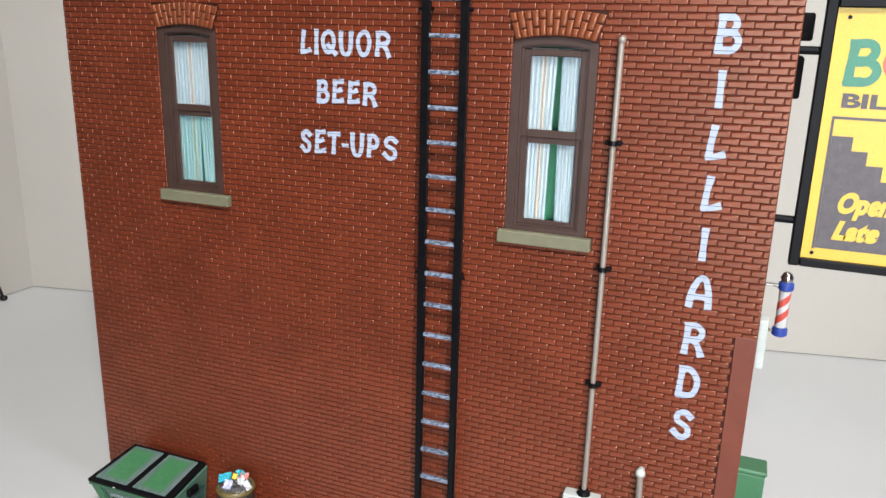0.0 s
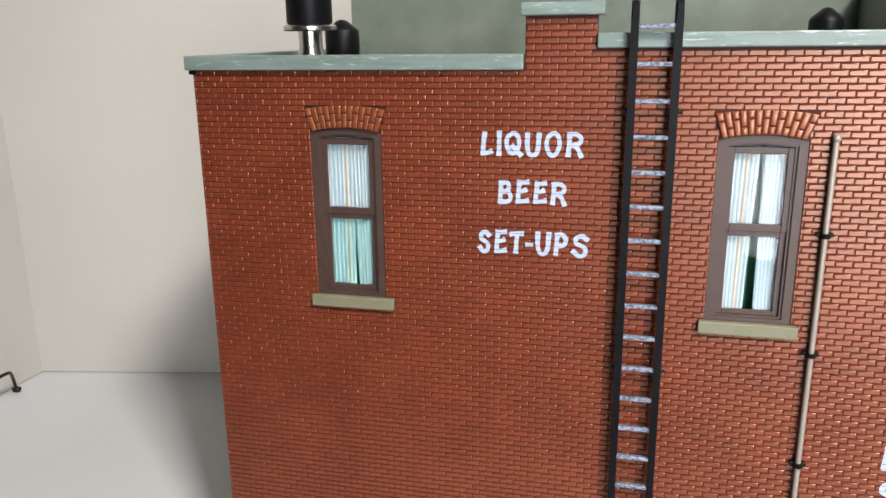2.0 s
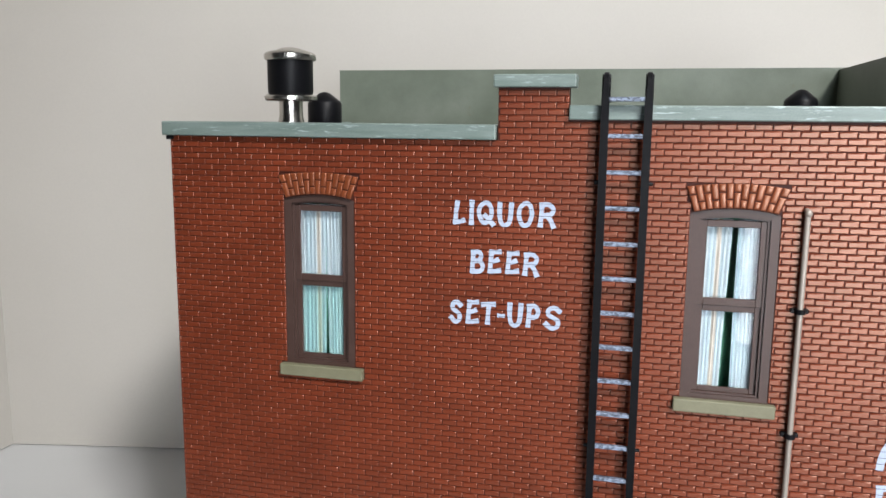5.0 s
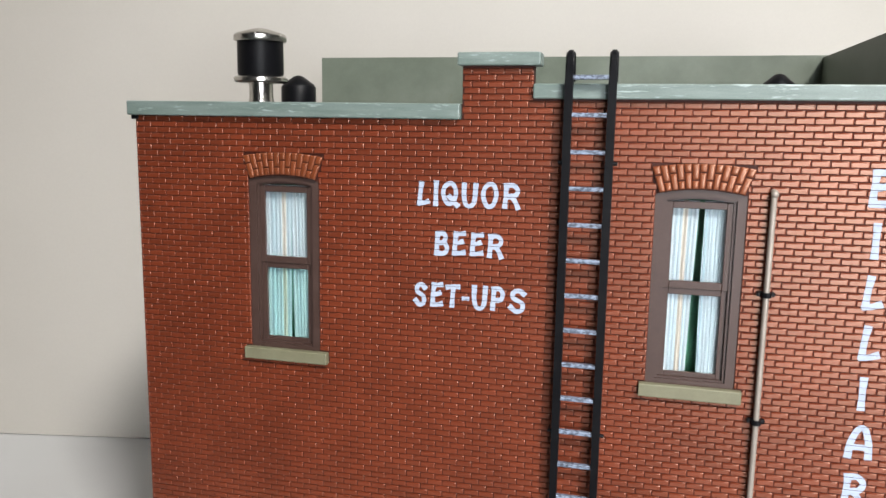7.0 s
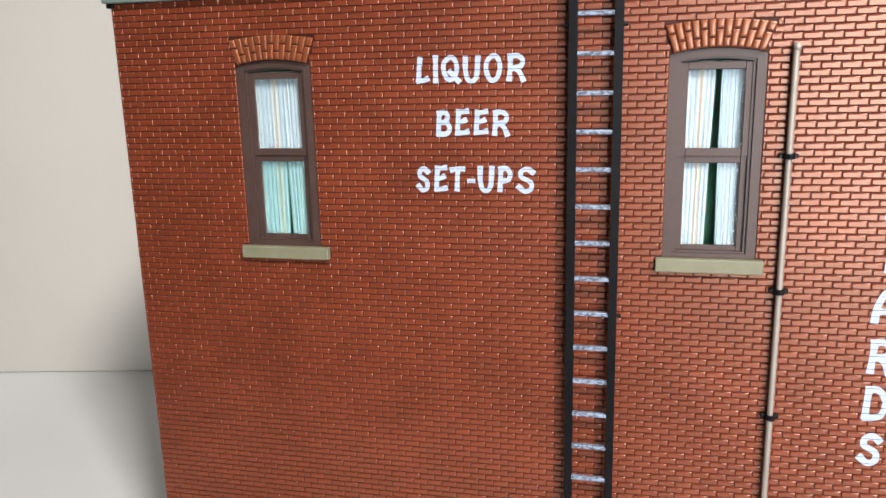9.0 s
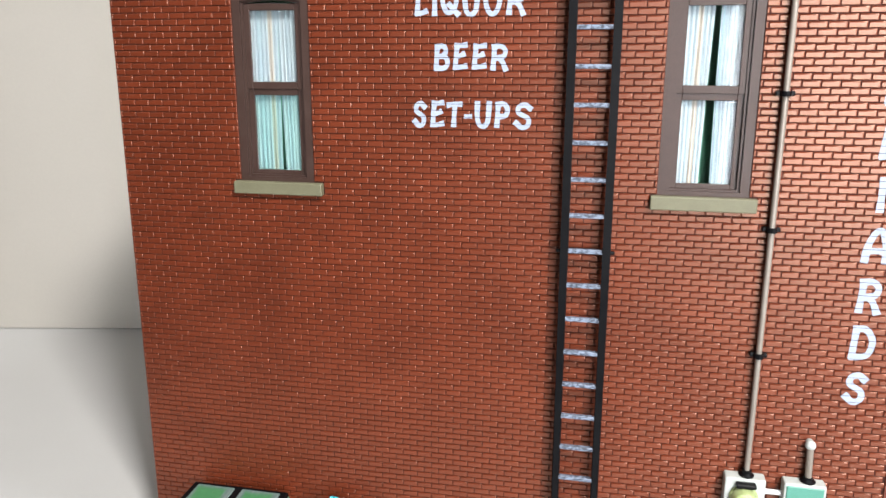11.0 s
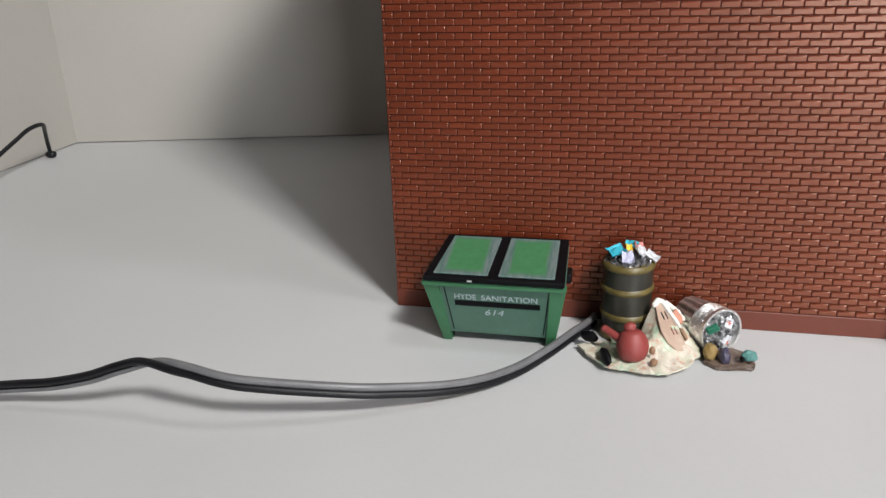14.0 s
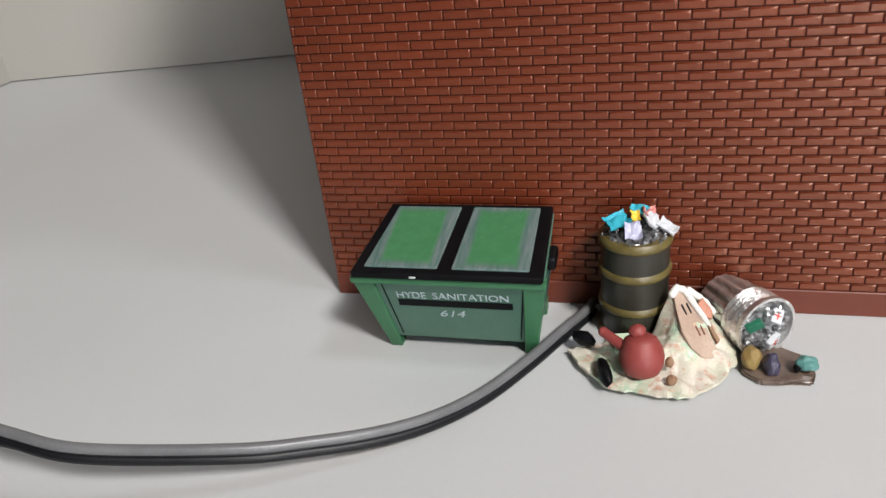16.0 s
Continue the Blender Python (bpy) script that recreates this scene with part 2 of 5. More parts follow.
M_black = painted("black_plastic", (0.0022, 0.0022, 0.003), (0.0045, 0.0045, 0.0055), 350, 0.4, spec=0.12, worn=(0.011, 0.011, 0.014), worn_at=0.70)
M_rung = painted("drybrushed_black_rung", (0.016, 0.0176, 0.024), (0.08, 0.096, 0.136), 700, 0.5, stretch=(0.6, 1, 1), worn=(0.192, 0.232, 0.312), worn_at=0.46)
M_pipe = painted("weathered_grey_conduit", (0.20, 0.17, 0.145), (0.275, 0.245, 0.215), 260, 0.42, metal=0.25, stretch=(1, 1, 0.3))
M_teal = painted("teal_enamel", (0.0638, 0.225, 0.173), (0.0825, 0.27, 0.21), 200, 0.4, worn=(0.315, 0.39, 0.345), worn_at=0.68)
M_box_edge = painted("rubbed_pale_metal", (0.345, 0.375, 0.36), (0.465, 0.495, 0.48), 300, 0.42)
M_meter = painted("yellow_green_meter", (0.271, 0.334, 0.139), (0.328, 0.391, 0.176), 300, 0.35)
M_white_plastic = painted("white_plastic", (0.555, 0.555, 0.555), (0.615, 0.615, 0.615), 300, 0.4)
M_chrome = painted("nickel_metal", (0.50, 0.48, 0.45), (0.62, 0.60, 0.57), 200, 0.24, metal=1.0)
M_galv = painted("tarnished_galvanised_metal", (0.13, 0.12, 0.115), (0.52, 0.51, 0.49), 300, 0.26, metal=1.0, stretch=(1, 1, 0.5), worn=(0.035, 0.03, 0.027), worn_at=0.58)
M_silver = painted("bright_silver_metal", (0.62, 0.59, 0.57), (0.95, 0.94, 0.93), 300, 0.30, fine=900, relief=0.0009, metal=0.9, worn=(0.22, 0.17, 0.16), worn_at=0.63)
M_foil = painted("crumpled_silver_foil", (0.14, 0.14, 0.15), (0.62, 0.62, 0.63), 700, 0.3, metal=0.85)
M_drum = painted("dark_olive_drum", (0.011, 0.0100, 0.0070), (0.036, 0.034, 0.025), 260, 0.38, stretch=(1, 1, 0.45), worn=(0.050, 0.045, 0.032), worn_at=0.64)
M_band = painted("olive_gold_band", (0.065, 0.048, 0.0130), (0.150, 0.115, 0.035), 260, 0.4, worn=(0.060, 0.050, 0.030), worn_at=0.62)
M_bin_green = painted("green_skip_paint", (0.028, 0.115, 0.050), (0.042, 0.15, 0.068), 130, 0.4, worn=(0.10, 0.21, 0.15), worn_at=0.66)
M_bin_words = painted("faded_white_print", (0.30, 0.37, 0.38), (0.42, 0.48, 0.50), 600, 0.6)
M_bin_front = painted("faded_green_skip_paint", (0.050, 0.112, 0.080), (0.070, 0.145, 0.105), 110, 0.38)
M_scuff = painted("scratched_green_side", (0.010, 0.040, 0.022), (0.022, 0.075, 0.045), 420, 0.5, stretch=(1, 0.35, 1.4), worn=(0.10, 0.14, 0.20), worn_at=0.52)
M_navy = painted("black_lid_paint", (0.0018, 0.0018, 0.0025), (0.005, 0.005, 0.006), 300, 0.5, spec=0.1, worn=(0.02, 0.021, 0.022), worn_at=0.72)
M_cloth = mottled_sheet()
M_shard = painted("chalky_white_shard", (0.66, 0.61, 0.55), (0.80, 0.77, 0.72), 150, 0.8)
M_cloth_green = painted("pale_green_paper", (0.52, 0.66, 0.45), (0.66, 0.74, 0.56), 240, 0.8)
M_red = painted("dull_red_paint", (0.203, 0.0315, 0.028), (0.259, 0.0462, 0.0406), 240, 0.5)
M_wood = painted("brown_wood", (0.16, 0.08, 0.04), (0.288, 0.168, 0.096), 320, 0.6, stretch=(1, 1, 0.3))
M_cable_sheen = painted("black_sheath_grey_sheen", (0.11, 0.11, 0.115), (0.16, 0.16, 0.165), 120, 0.34)
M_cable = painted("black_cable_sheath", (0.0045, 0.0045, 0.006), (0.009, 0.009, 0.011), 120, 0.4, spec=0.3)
M_cyan = painted("cyan_scrap", (0.0225, 0.315, 0.413), (0.0375, 0.39, 0.495), 300, 0.5)
M_yellow = painted("yellow_scrap", (0.70, 0.46, 0.04), (0.80, 0.56, 0.07), 300, 0.5)
M_paper = painted("white_paper_scrap", (0.465, 0.48, 0.51), (0.6, 0.6, 0.615), 300, 0.7)
M_pink = painted("pink_scrap", (0.55, 0.18, 0.16), (0.66, 0.27, 0.24), 300, 0.6)
M_lilac = painted("grey_lilac_scrap", (0.36, 0.36, 0.50), (0.52, 0.52, 0.66), 300, 0.6)
M_ash = painted("crumpled_dark_foil", (0.03, 0.03, 0.033), (0.30, 0.30, 0.31), 900, 0.28, metal=0.6)
M_green_scrap = painted("green_scrap", (0.0112, 0.112, 0.06), (0.0225, 0.165, 0.0975), 300, 0.45)
M_mustard = painted("mustard_bag", (0.202, 0.125, 0.0327), (0.262, 0.178, 0.0595), 300, 0.6)
M_indigo = painted("dark_indigo_bottle", (0.030, 0.025, 0.055), (0.055, 0.05, 0.085), 300, 0.4)
M_teal_scrap = painted("teal_can", (0.063, 0.189, 0.175), (0.105, 0.252, 0.231), 300, 0.45)
M_brown_glass = painted("brown_card", (0.075, 0.050, 0.038), (0.17, 0.125, 0.10), 300, 0.3)
M_tan = painted("pinkish_tan_board", (0.31, 0.20, 0.145), (0.46, 0.34, 0.265), 180, 0.7, stretch=(1, 1, 0.5))
M_salmon = painted("salmon_board", (0.40, 0.15, 0.09), (0.55, 0.27, 0.19), 200, 0.7)
M_slot = painted("red_brown_slot_paint", (0.12, 0.035, 0.02), (0.20, 0.06, 0.035), 300, 0.6)
M_board = painted("white_board", (0.480, 0.485, 0.490), (0.510, 0.515, 0.520), 14, 0.5, fine=900, relief=0.00001, speck=0.03)
M_backdrop = painted("off_white_backdrop", (0.400, 0.380, 0.347), (0.430, 0.409, 0.374), 8, 0.7, fine=700, relief=0.00001, speck=0.03)
M_room = painted("beige_room_paint", (0.09, 0.087, 0.083), (0.11, 0.107, 0.103), 2, 0.8, fine=40, relief=0.0002)
M_sign_yellow = painted("yellow_sign_enamel", (0.50, 0.33, 0.024), (0.58, 0.39, 0.034), 90, 0.4)
M_sign_dark = painted("charcoal_sign_print", (0.050, 0.042, 0.048), (0.085, 0.074, 0.082), 420, 0.5, worn=(0.15, 0.14, 0.15), worn_at=0.64)
M_sign_green = painted("green_sign_print", (0.008, 0.13, 0.075), (0.014, 0.17, 0.10), 200, 0.4)
M_sign_red = painted("red_sign_print", (0.55, 0.07, 0.05), (0.62, 0.09, 0.06), 200, 0.4)
M_blue = painted("blue_enamel", (0.02, 0.05, 0.28), (0.03, 0.07, 0.36), 200, 0.35)
M_dark_inside = painted("dark_green_interior", (0.012, 0.03, 0.016), (0.02, 0.05, 0.028), 60, 0.7)
M_green_inside = painted("green_interior_wall", (0.012, 0.12, 0.055), (0.018, 0.15, 0.07), 40, 0.6)


def curtain_paper():
    m, t, b = node_material("striped_curtain_paper", 0.75)
    c = t.nodes.new("ShaderNodeTexCoord")
    sep = t.nodes.new("ShaderNodeSeparateXYZ")
    t.links.new(c.outputs["Object"], sep.inputs["Vector"])
    wide = t.nodes.new("ShaderNodeTexNoise")
    wide.noise_dimensions = "1D"
    wide.inputs["Scale"].default_value, wide.inputs["Detail"].default_value = 430.0, 2.0
    fine = t.nodes.new("ShaderNodeTexNoise")
    fine.noise_dimensions = "1D"
    fine.inputs["Scale"].default_value, fine.inputs["Detail"].default_value = 2300.0, 1.0
    for n in (wide, fine):
        t.links.new(sep.outputs["X"], n.inputs["W"])
    colour = ramp(t, wide.outputs["Fac"], [(0.32, (0.150, 0.200, 0.222)), (0.50, (0.168, 0.206, 0.226)), (0.68, (0.180, 0.208, 0.220))])
    # one beige stripe in each window
    for mid in (-0.0610, 0.0476):
        gap = t.nodes.new("ShaderNodeMath")
        gap.operation = "SUBTRACT"
        gap.inputs[1].default_value = mid
        t.links.new(sep.outputs["X"], gap.inputs[0])
        off = t.nodes.new("ShaderNodeMath")
        off.operation = "ABSOLUTE"
        t.links.new(gap.outputs[0], off.inputs[0])
        near = t.nodes.new("ShaderNodeMath")
        near.operation = "MULTIPLY"
        near.inputs[1].default_value = 200.0
        t.links.new(off.outputs[0], near.inputs[0])
        colour = mix(t, ramp(t, near.outputs[0], [(0.10, (0.7, 0.7, 0.7)), (0.14, (0, 0, 0))]), colour, (0.225, 0.175, 0.125))
    lines = ramp(t, fine.outputs["Fac"], [(0.34, (0.60, 0.68, 0.71)), (0.40, (1, 1, 1))])
    t.links.new(mix(t, 0.55, colour, lines, "MULTIPLY"), b.inputs["Base Color"])
    return m


def glass(name, tint):
    m, t, b = node_material(name, 0.04)
    b.inputs["Transmission Weight"].default_value = 1.0
    b.inputs["IOR"].default_value = 1.25
    b.inputs["Base Color"].default_value = (*tint, 1)
    return m


def lid_paint():
    """Green lid: bright in the middle, rubbed down to grey-green towards its rim in an uneven outline."""
    m, t, b = node_material("worn_green_lid", 0.42)
    c = t.nodes.new("ShaderNodeTexCoord")
    sep = t.nodes.new("ShaderNodeSeparateXYZ")
    t.links.new(c.outputs["Generated"], sep.inputs["Vector"])

    def math_node(op, a, bb):
        n = t.nodes.new("ShaderNodeMath")
        n.operation = op
        for k, v in enumerate((a, bb)):
            if isinstance(v, (int, float)):
                n.inputs[k].default_value = v
            else:
                t.links.new(v, n.inputs[k])
        return n.outputs[0]

    def away(axis, wide):
        return math_node("DIVIDE", math_node("ABSOLUTE", math_node("SUBTRACT", sep.outputs[axis], 0.5), 0.0), wide)

    edge = math_node("MAXIMUM", away("X", 0.34), away("Y", 0.45))
    wob = math_node("MULTIPLY", math_node("SUBTRACT", noise_fac(t, 130, 2.0), 0.5), 0.26)
    d = math_node("ADD", edge, wob)
    streak = noise_fac(t, (1300, 160, 300), 4.0)
    grey = ramp(t, streak, [(0.3, (0.05, 0.115, 0.095)), (0.5, (0.10, 0.15, 0.14)), (0.75, (0.17, 0.195, 0.20))])
    mask = ramp(t, d, [(0.86, (0, 0, 0)), (0.93, (0.42, 0.42, 0.42)), (1.04, (0.55, 0.55, 0.55)), (1.2, (1, 1, 1))])
    green = ramp(t, noise_fac(t, 500, 5.0), [(0.3, (0.040, 0.155, 0.062)), (0.7, (0.054, 0.19, 0.082))])
    specks = ramp(t, noise_fac(t, 1500, 2.0), [(0.70, (0, 0, 0)), (0.73, (1, 1, 1))])
    colour = mix(t, specks, mix(t, mask, green, grey), (0.16, 0.22, 0.14))
    t.links.new(colour, b.inputs["Base Color"])
    bump(t, b, noise_fac(t, 1800, 3.0), 0.3, 0.00004)
    return m


M_lid = lid_paint()
M_curtain = curtain_paper()
M_glass = glass("window_glass", (0.96, 0.985, 0.99))
M_glass_green = glass("green_tinted_glass", (0.70, 0.90, 0.85))

# ---- the setting: white board, backdrop, room ----
single("floor", solid_box(-480, 640, -125, 520, -12, 0, 1.0), M_board, "smooth white board that the model stands on", "tabletop", kind="structure")


def panel(name, p, q, thick, height, mat, label):
    p, q = Vector((*p, 0)), Vector((*q, 0))
    d = (q - p).normalized()
    n = Vector((-d.y, d.x, 0)) * thick
    bm = bmesh.new()
    slab(bm, [(v.x, v.y) for v in (p, q, q + n, p + n)], 0.45, height)
    return single(name, bm, mat, label, "backdrop", kind="structure")


CORNER = (-208, 152)
panel("backdrop", CORNER, (620, 152 + 828 * 0.205), 5, 620, M_backdrop, "upright off-white backdrop board behind the model")
panel("side_backdrop", (-219, -120), CORNER, 5, 620, M_backdrop, "upright off-white side board meeting the backdrop")
for name, b6 in (("wall_back", (-850, 1150, 700, 740, -750, 1100)), ("wall_front", (-850, 1150, -1540, -1500, -750, 1100)),
                 ("wall_left", (-890, -850, -1540, 740, -750, 1100)), ("wall_right", (1150, 1190, -1540, 740, -750, 1100))):
    single(name, solid_box(*b6), M_room, "plain grey-beige painted room wall", "wall", kind="structure")
single("ceiling", solid_box(-890, 1190, -1540, 740, 1100, 1140), M_room, "plain grey-beige painted ceiling", "ceiling", kind="structure")
single("room_floor", solid_box(-890, 1190, -1540, 740, -790, -750), M_room, "plain grey-beige room floor", "floor", kind="structure")
for i, (x, y) in enumerate(((-420, -90), (580, -90), (-420, 460), (580, 460))):
    single("table_leg", solid_box(x - 25, x + 25, y - 25, y + 25, -750, -12, 3), M_room, "plain white table leg under the board", "table leg", group="table legs", base=(x, y, -750))

# ---- the building ----
W, TOP_L, TOP_R, TOWER = 210.8, 180.6, 186.0, 194.1
T0, T1 = 96.3, 114.6            # the raised pier in the wall
building = thing("model_building", (W / 2, 68, 0), "model brick tavern building with green copings and painted lettering", "model building")
WIN = ((35.3, 56.4), (145.5, 166.9))
SILL_Z, HEAD_Z = 115.3, 163.3


def head_z(x, x0, x1, rise=1.3):
    u = (x - x0) / (x1 - x0) * 2 - 1
    return HEAD_Z + rise * (1 - u * u)


def side_wall():
    """The wall's outline with its raised pier; the two window openings are cut in from the base line."""
    line = [(0, 0)]
    for x0, x1 in WIN:
        mid, n = (x0 + x1) / 2, 10
        arc = [(x0 + (x1 - x0) * k / n, head_z(x0 + (x1 - x0) * k / n, x0, x1)) for k in range(n + 1)]
        line += [(mid, 0), (mid, SILL_Z), (x0, SILL_Z)] + arc + [(x1, SILL_Z), (mid, SILL_Z), (mid, 0)]
    line += [(W, 0), (W, TOP_R), (T1, TOP_R), (T1, TOWER), (T0, TOWER), (T0, TOP_L), (0, TOP_L)]
    return part("wall", prism(bmesh.new(), line, 0.25, 3.2), M_mortar, building, "red-brown moulded brick side wall")


wall = side_wall()
part("plinth", solid_box(0.0, 205.7, -0.25, 0.40, 0.0, 5.0, 0.15), M_plain_red, wall, "smooth red-brown base band")
part("corner_pilaster", solid_box(205.7, W, -0.2, 0.40, 0.0, 95.0, 0.15), M_plain_red, wall, "smooth red-brown corner strip")
part("end_wall", solid_box(0, 3.2, 3.2, 137, 0, TOP_L), M_plain_red, building, "red-brown end wall")
part("facade_wall", solid_box(207.4, W, 3.2, 137, 0, 206.8), M_plain_red, building, "red-brown front wall")
part("rear_wall", solid_box(-0.6, W, 137, 140.5, 0, 207.6), M_roof_green, building, "tall dull green rear parapet wall")
part("facade_lining", solid_box(206.4, 207.4, 4, 137, 172, 206.8), M_roof_green, building, "dull green inner face of the front parapet")
part("facade_end", solid_box(207.4, W + 0.4, 0.4, 3.2, 189.8, 206.9, 0.2), M_coping, building, "pale green end of the front parapet")
part("roof", solid_box(3.2, 206.4, 3.2, 137, 169, 172), M_roof_deck, building, "flat dark roof")
part("inner_floor", solid_box(3.2, 206.4, 3.2, 137, 98, 100), M_dark_inside, building)
part("inner_wall", solid_box(3.2, 206.4, 9, 10, 100, 169), M_green_inside, building)
for x0, x1, z0, z1, y1 in ((-1.6, 96.0, 180.6, 184.6, 5), (95.2, 116.3, 194.1, 197.4, 5), (114.7, 211.8, 186.0, 189.7, 5)):
    part("coping", solid_box(x0, x1, -1.7, y1, z0, z1, 0.35, 2), M_coping, building, "weathered pale green coping")
part("coping", solid_box(-1.6, 4.6, 5.0, 137, 180.6, 184.6, 0.35, 2), M_coping, building, "weathered pale green coping")
part("coping_bracket", solid_box(-0.8, 1.2, -0.9, 3, 179.4, 180.6, 0.2), M_black, building)


def window(x0, x1, slit):
    """A double-hung sash window with a sill, a brick arch and curtains: slit gives the curtains' inner edges at the top, the rail and the sill."""
    mid = (x0 + x1) / 2
    n = 10
    bm = bmesh.new()

    def ring(a0, a1, b0, b1, low0, low1, drop0, drop1, y0, y1):
        outer = [(a0, low0)] + [(a0 + (a1 - a0) * k / n, head_z(a0 + (a1 - a0) * k / n, x0, x1) - drop0) for k in range(n + 1)] + [(a1, low0)]
        inner = [(b0, low1)] + [(b0 + (b1 - b0) * k / n, head_z(b0 + (b1 - b0) * k / n, x0, x1) - drop1) for k in range(n + 1)] + [(b1, low1)]
        rows = [[bm.verts.new((x, y, z)) for x, z in line] for y in (y0, y1) for line in (outer, inner)]
        o0, i0, o1, i1 = rows
        for k in range(len(o0)):
            j = (k + 1) % len(o0)
            bm.faces.new((o0[k], o0[j], i0[j], i0[k]))
            bm.faces.new((o1[k], i1[k], i1[j], o1[j]))
            bm.faces.new((o0[k], o1[k], o1[j], o0[j]))
            bm.faces.new((i0[k], i0[j], i1[j], i1[k]))

    ring(x0, x1, x0 + 2.2, x1 - 2.2, SILL_Z, SILL_Z + 1.2, 0.05, 1.7, 0.45, 3.0)
    win = part("window", bm, M_frame, building, "brown double-hung sash window with closed pale curtains")
    bm = bmesh.new()
    ring(x0 + 2.2, x1 - 2.2, x0 + 2.9, x1 - 2.9, SILL_Z + 1.2, SILL_Z + 1.7, 1.7, 2.3, 1.1, 2.8)
    part("stop_bead", bm, M_frame, win)
    for name, za, zb, y, rail in (("upper_sash", 139.8, 161.6, 1.5, 1.7), ("lower_sash", 116.8, 140.2, 2.0, 1.5)):
        bm = bmesh.new()
        l, r = x0 + 2.7, x1 - 2.7
        pl, pr = mid - 6.3, mid + 6.3
        pa, pb = (141.7, 159.9) if name == "upper_sash" else (118.2, 138.2)
        box(bm, l, pl, y, y + 0.9, za, zb, 0.12)
        box(bm, pr, r, y, y + 0.9, za, zb, 0.12)
        box(bm, pl, pr, y + 0.02, y + 0.9, za, pa, 0.12)
        box(bm, pl, pr, y + 0.02, y + 0.9, pb, zb, 0.12)
        part(name, bm, M_frame, win)
        pane = part("pane", solid_box(pl, pr, y + 0.35, y + 0.55, pa, pb), M_glass_green if mid < 100 and name == "lower_sash" else M_glass, win, "faintly green glazing" if mid < 100 and name == "lower_sash" else "clear glazing")
        pane.visible_shadow = False
    bm = bmesh.new()
    box(bm, x0 - 1.6, x1 + 2.6 if mid < 100 else x1 + 1.8, -1.6, 1.0, 111.9, SILL_Z, 0.3, 2)
    part("sill", bm, M_sill, win, "olive stone-coloured sill")
    top, rail, low = slit
    for side in (-1, 1):
        bm = bmesh.new()
        cols, rows = 26, 14
        grid = []
        for r in range(rows + 1):
            z = 116.5 + (161.8 - 116.5) * r / rows
            u = (z - 139.5) / 21.0
            edge = rail + (top - rail) * u if u > 0 else rail + (low - rail) * -u
            a, b = (mid - 7.2, edge[0]) if side < 0 else (edge[1], mid + 7.2)
            grid.append([bm.verts.new((a + (b - a) * c / cols, 3.5 + 0.12 * math.sin(c * 1.55 + side) * (1 if c % 3 else 0.4), z)) for c in range(cols + 1)])
        for a, b in zip(grid, grid[1:]):
            for c in range(cols):
                bm.faces.new((a[c], a[c + 1], b[c + 1], b[c]))
        part("curtain", bm, M_curtain, win, "pale striped curtain", smooth=True)
    # the brick arch over the window
    arch = part("arch", prism(bmesh.new(), [(x0 - 1.3, 170.0), (x0 + 0.8, HEAD_Z + 0.25)] + [(x0 + 0.8 + (x1 - x0 - 1.6) * k / 8, HEAD_Z + 0.25 + 1.2 * (1 - (k / 4 - 1) ** 2)) for k in range(1, 9)] + [(x1 + 1.6, 170.0)] + [(x1 + 1.6 - (x1 - x0 + 2.9) * k / 8, 170.0 + 1.1 * (1 - (k / 4 - 1) ** 2)) for k in range(1, 8)], -0.32, 0.40), M_mortar, building, "arch of orange-brown soldier bricks")
    return win, arch


class Edge:
    """The two inner edges of a pair of curtains at one height."""

    def __init__(self, a, b):
        self.v = (a, b)

    def __getitem__(self, i):
        return self.v[i]

    def __add__(self, o):
        return Edge(self.v[0] + o.v[0], self.v[1] + o.v[1])

    def __sub__(self, o):
        return Edge(self.v[0] - o.v[0], self.v[1] - o.v[1])

    def __mul__(self, k):
        return Edge(self.v[0] * k, self.v[1] * k)


win_l, arch_l = window(*WIN[0], (Edge(46.4, 46.4), Edge(46.5, 46.7), Edge(46.3, 47.2)))
win_r, arch_r = window(*WIN[1], (Edge(156.2, 157.5), Edge(155.6, 157.5), Edge(155.2, 157.8)))

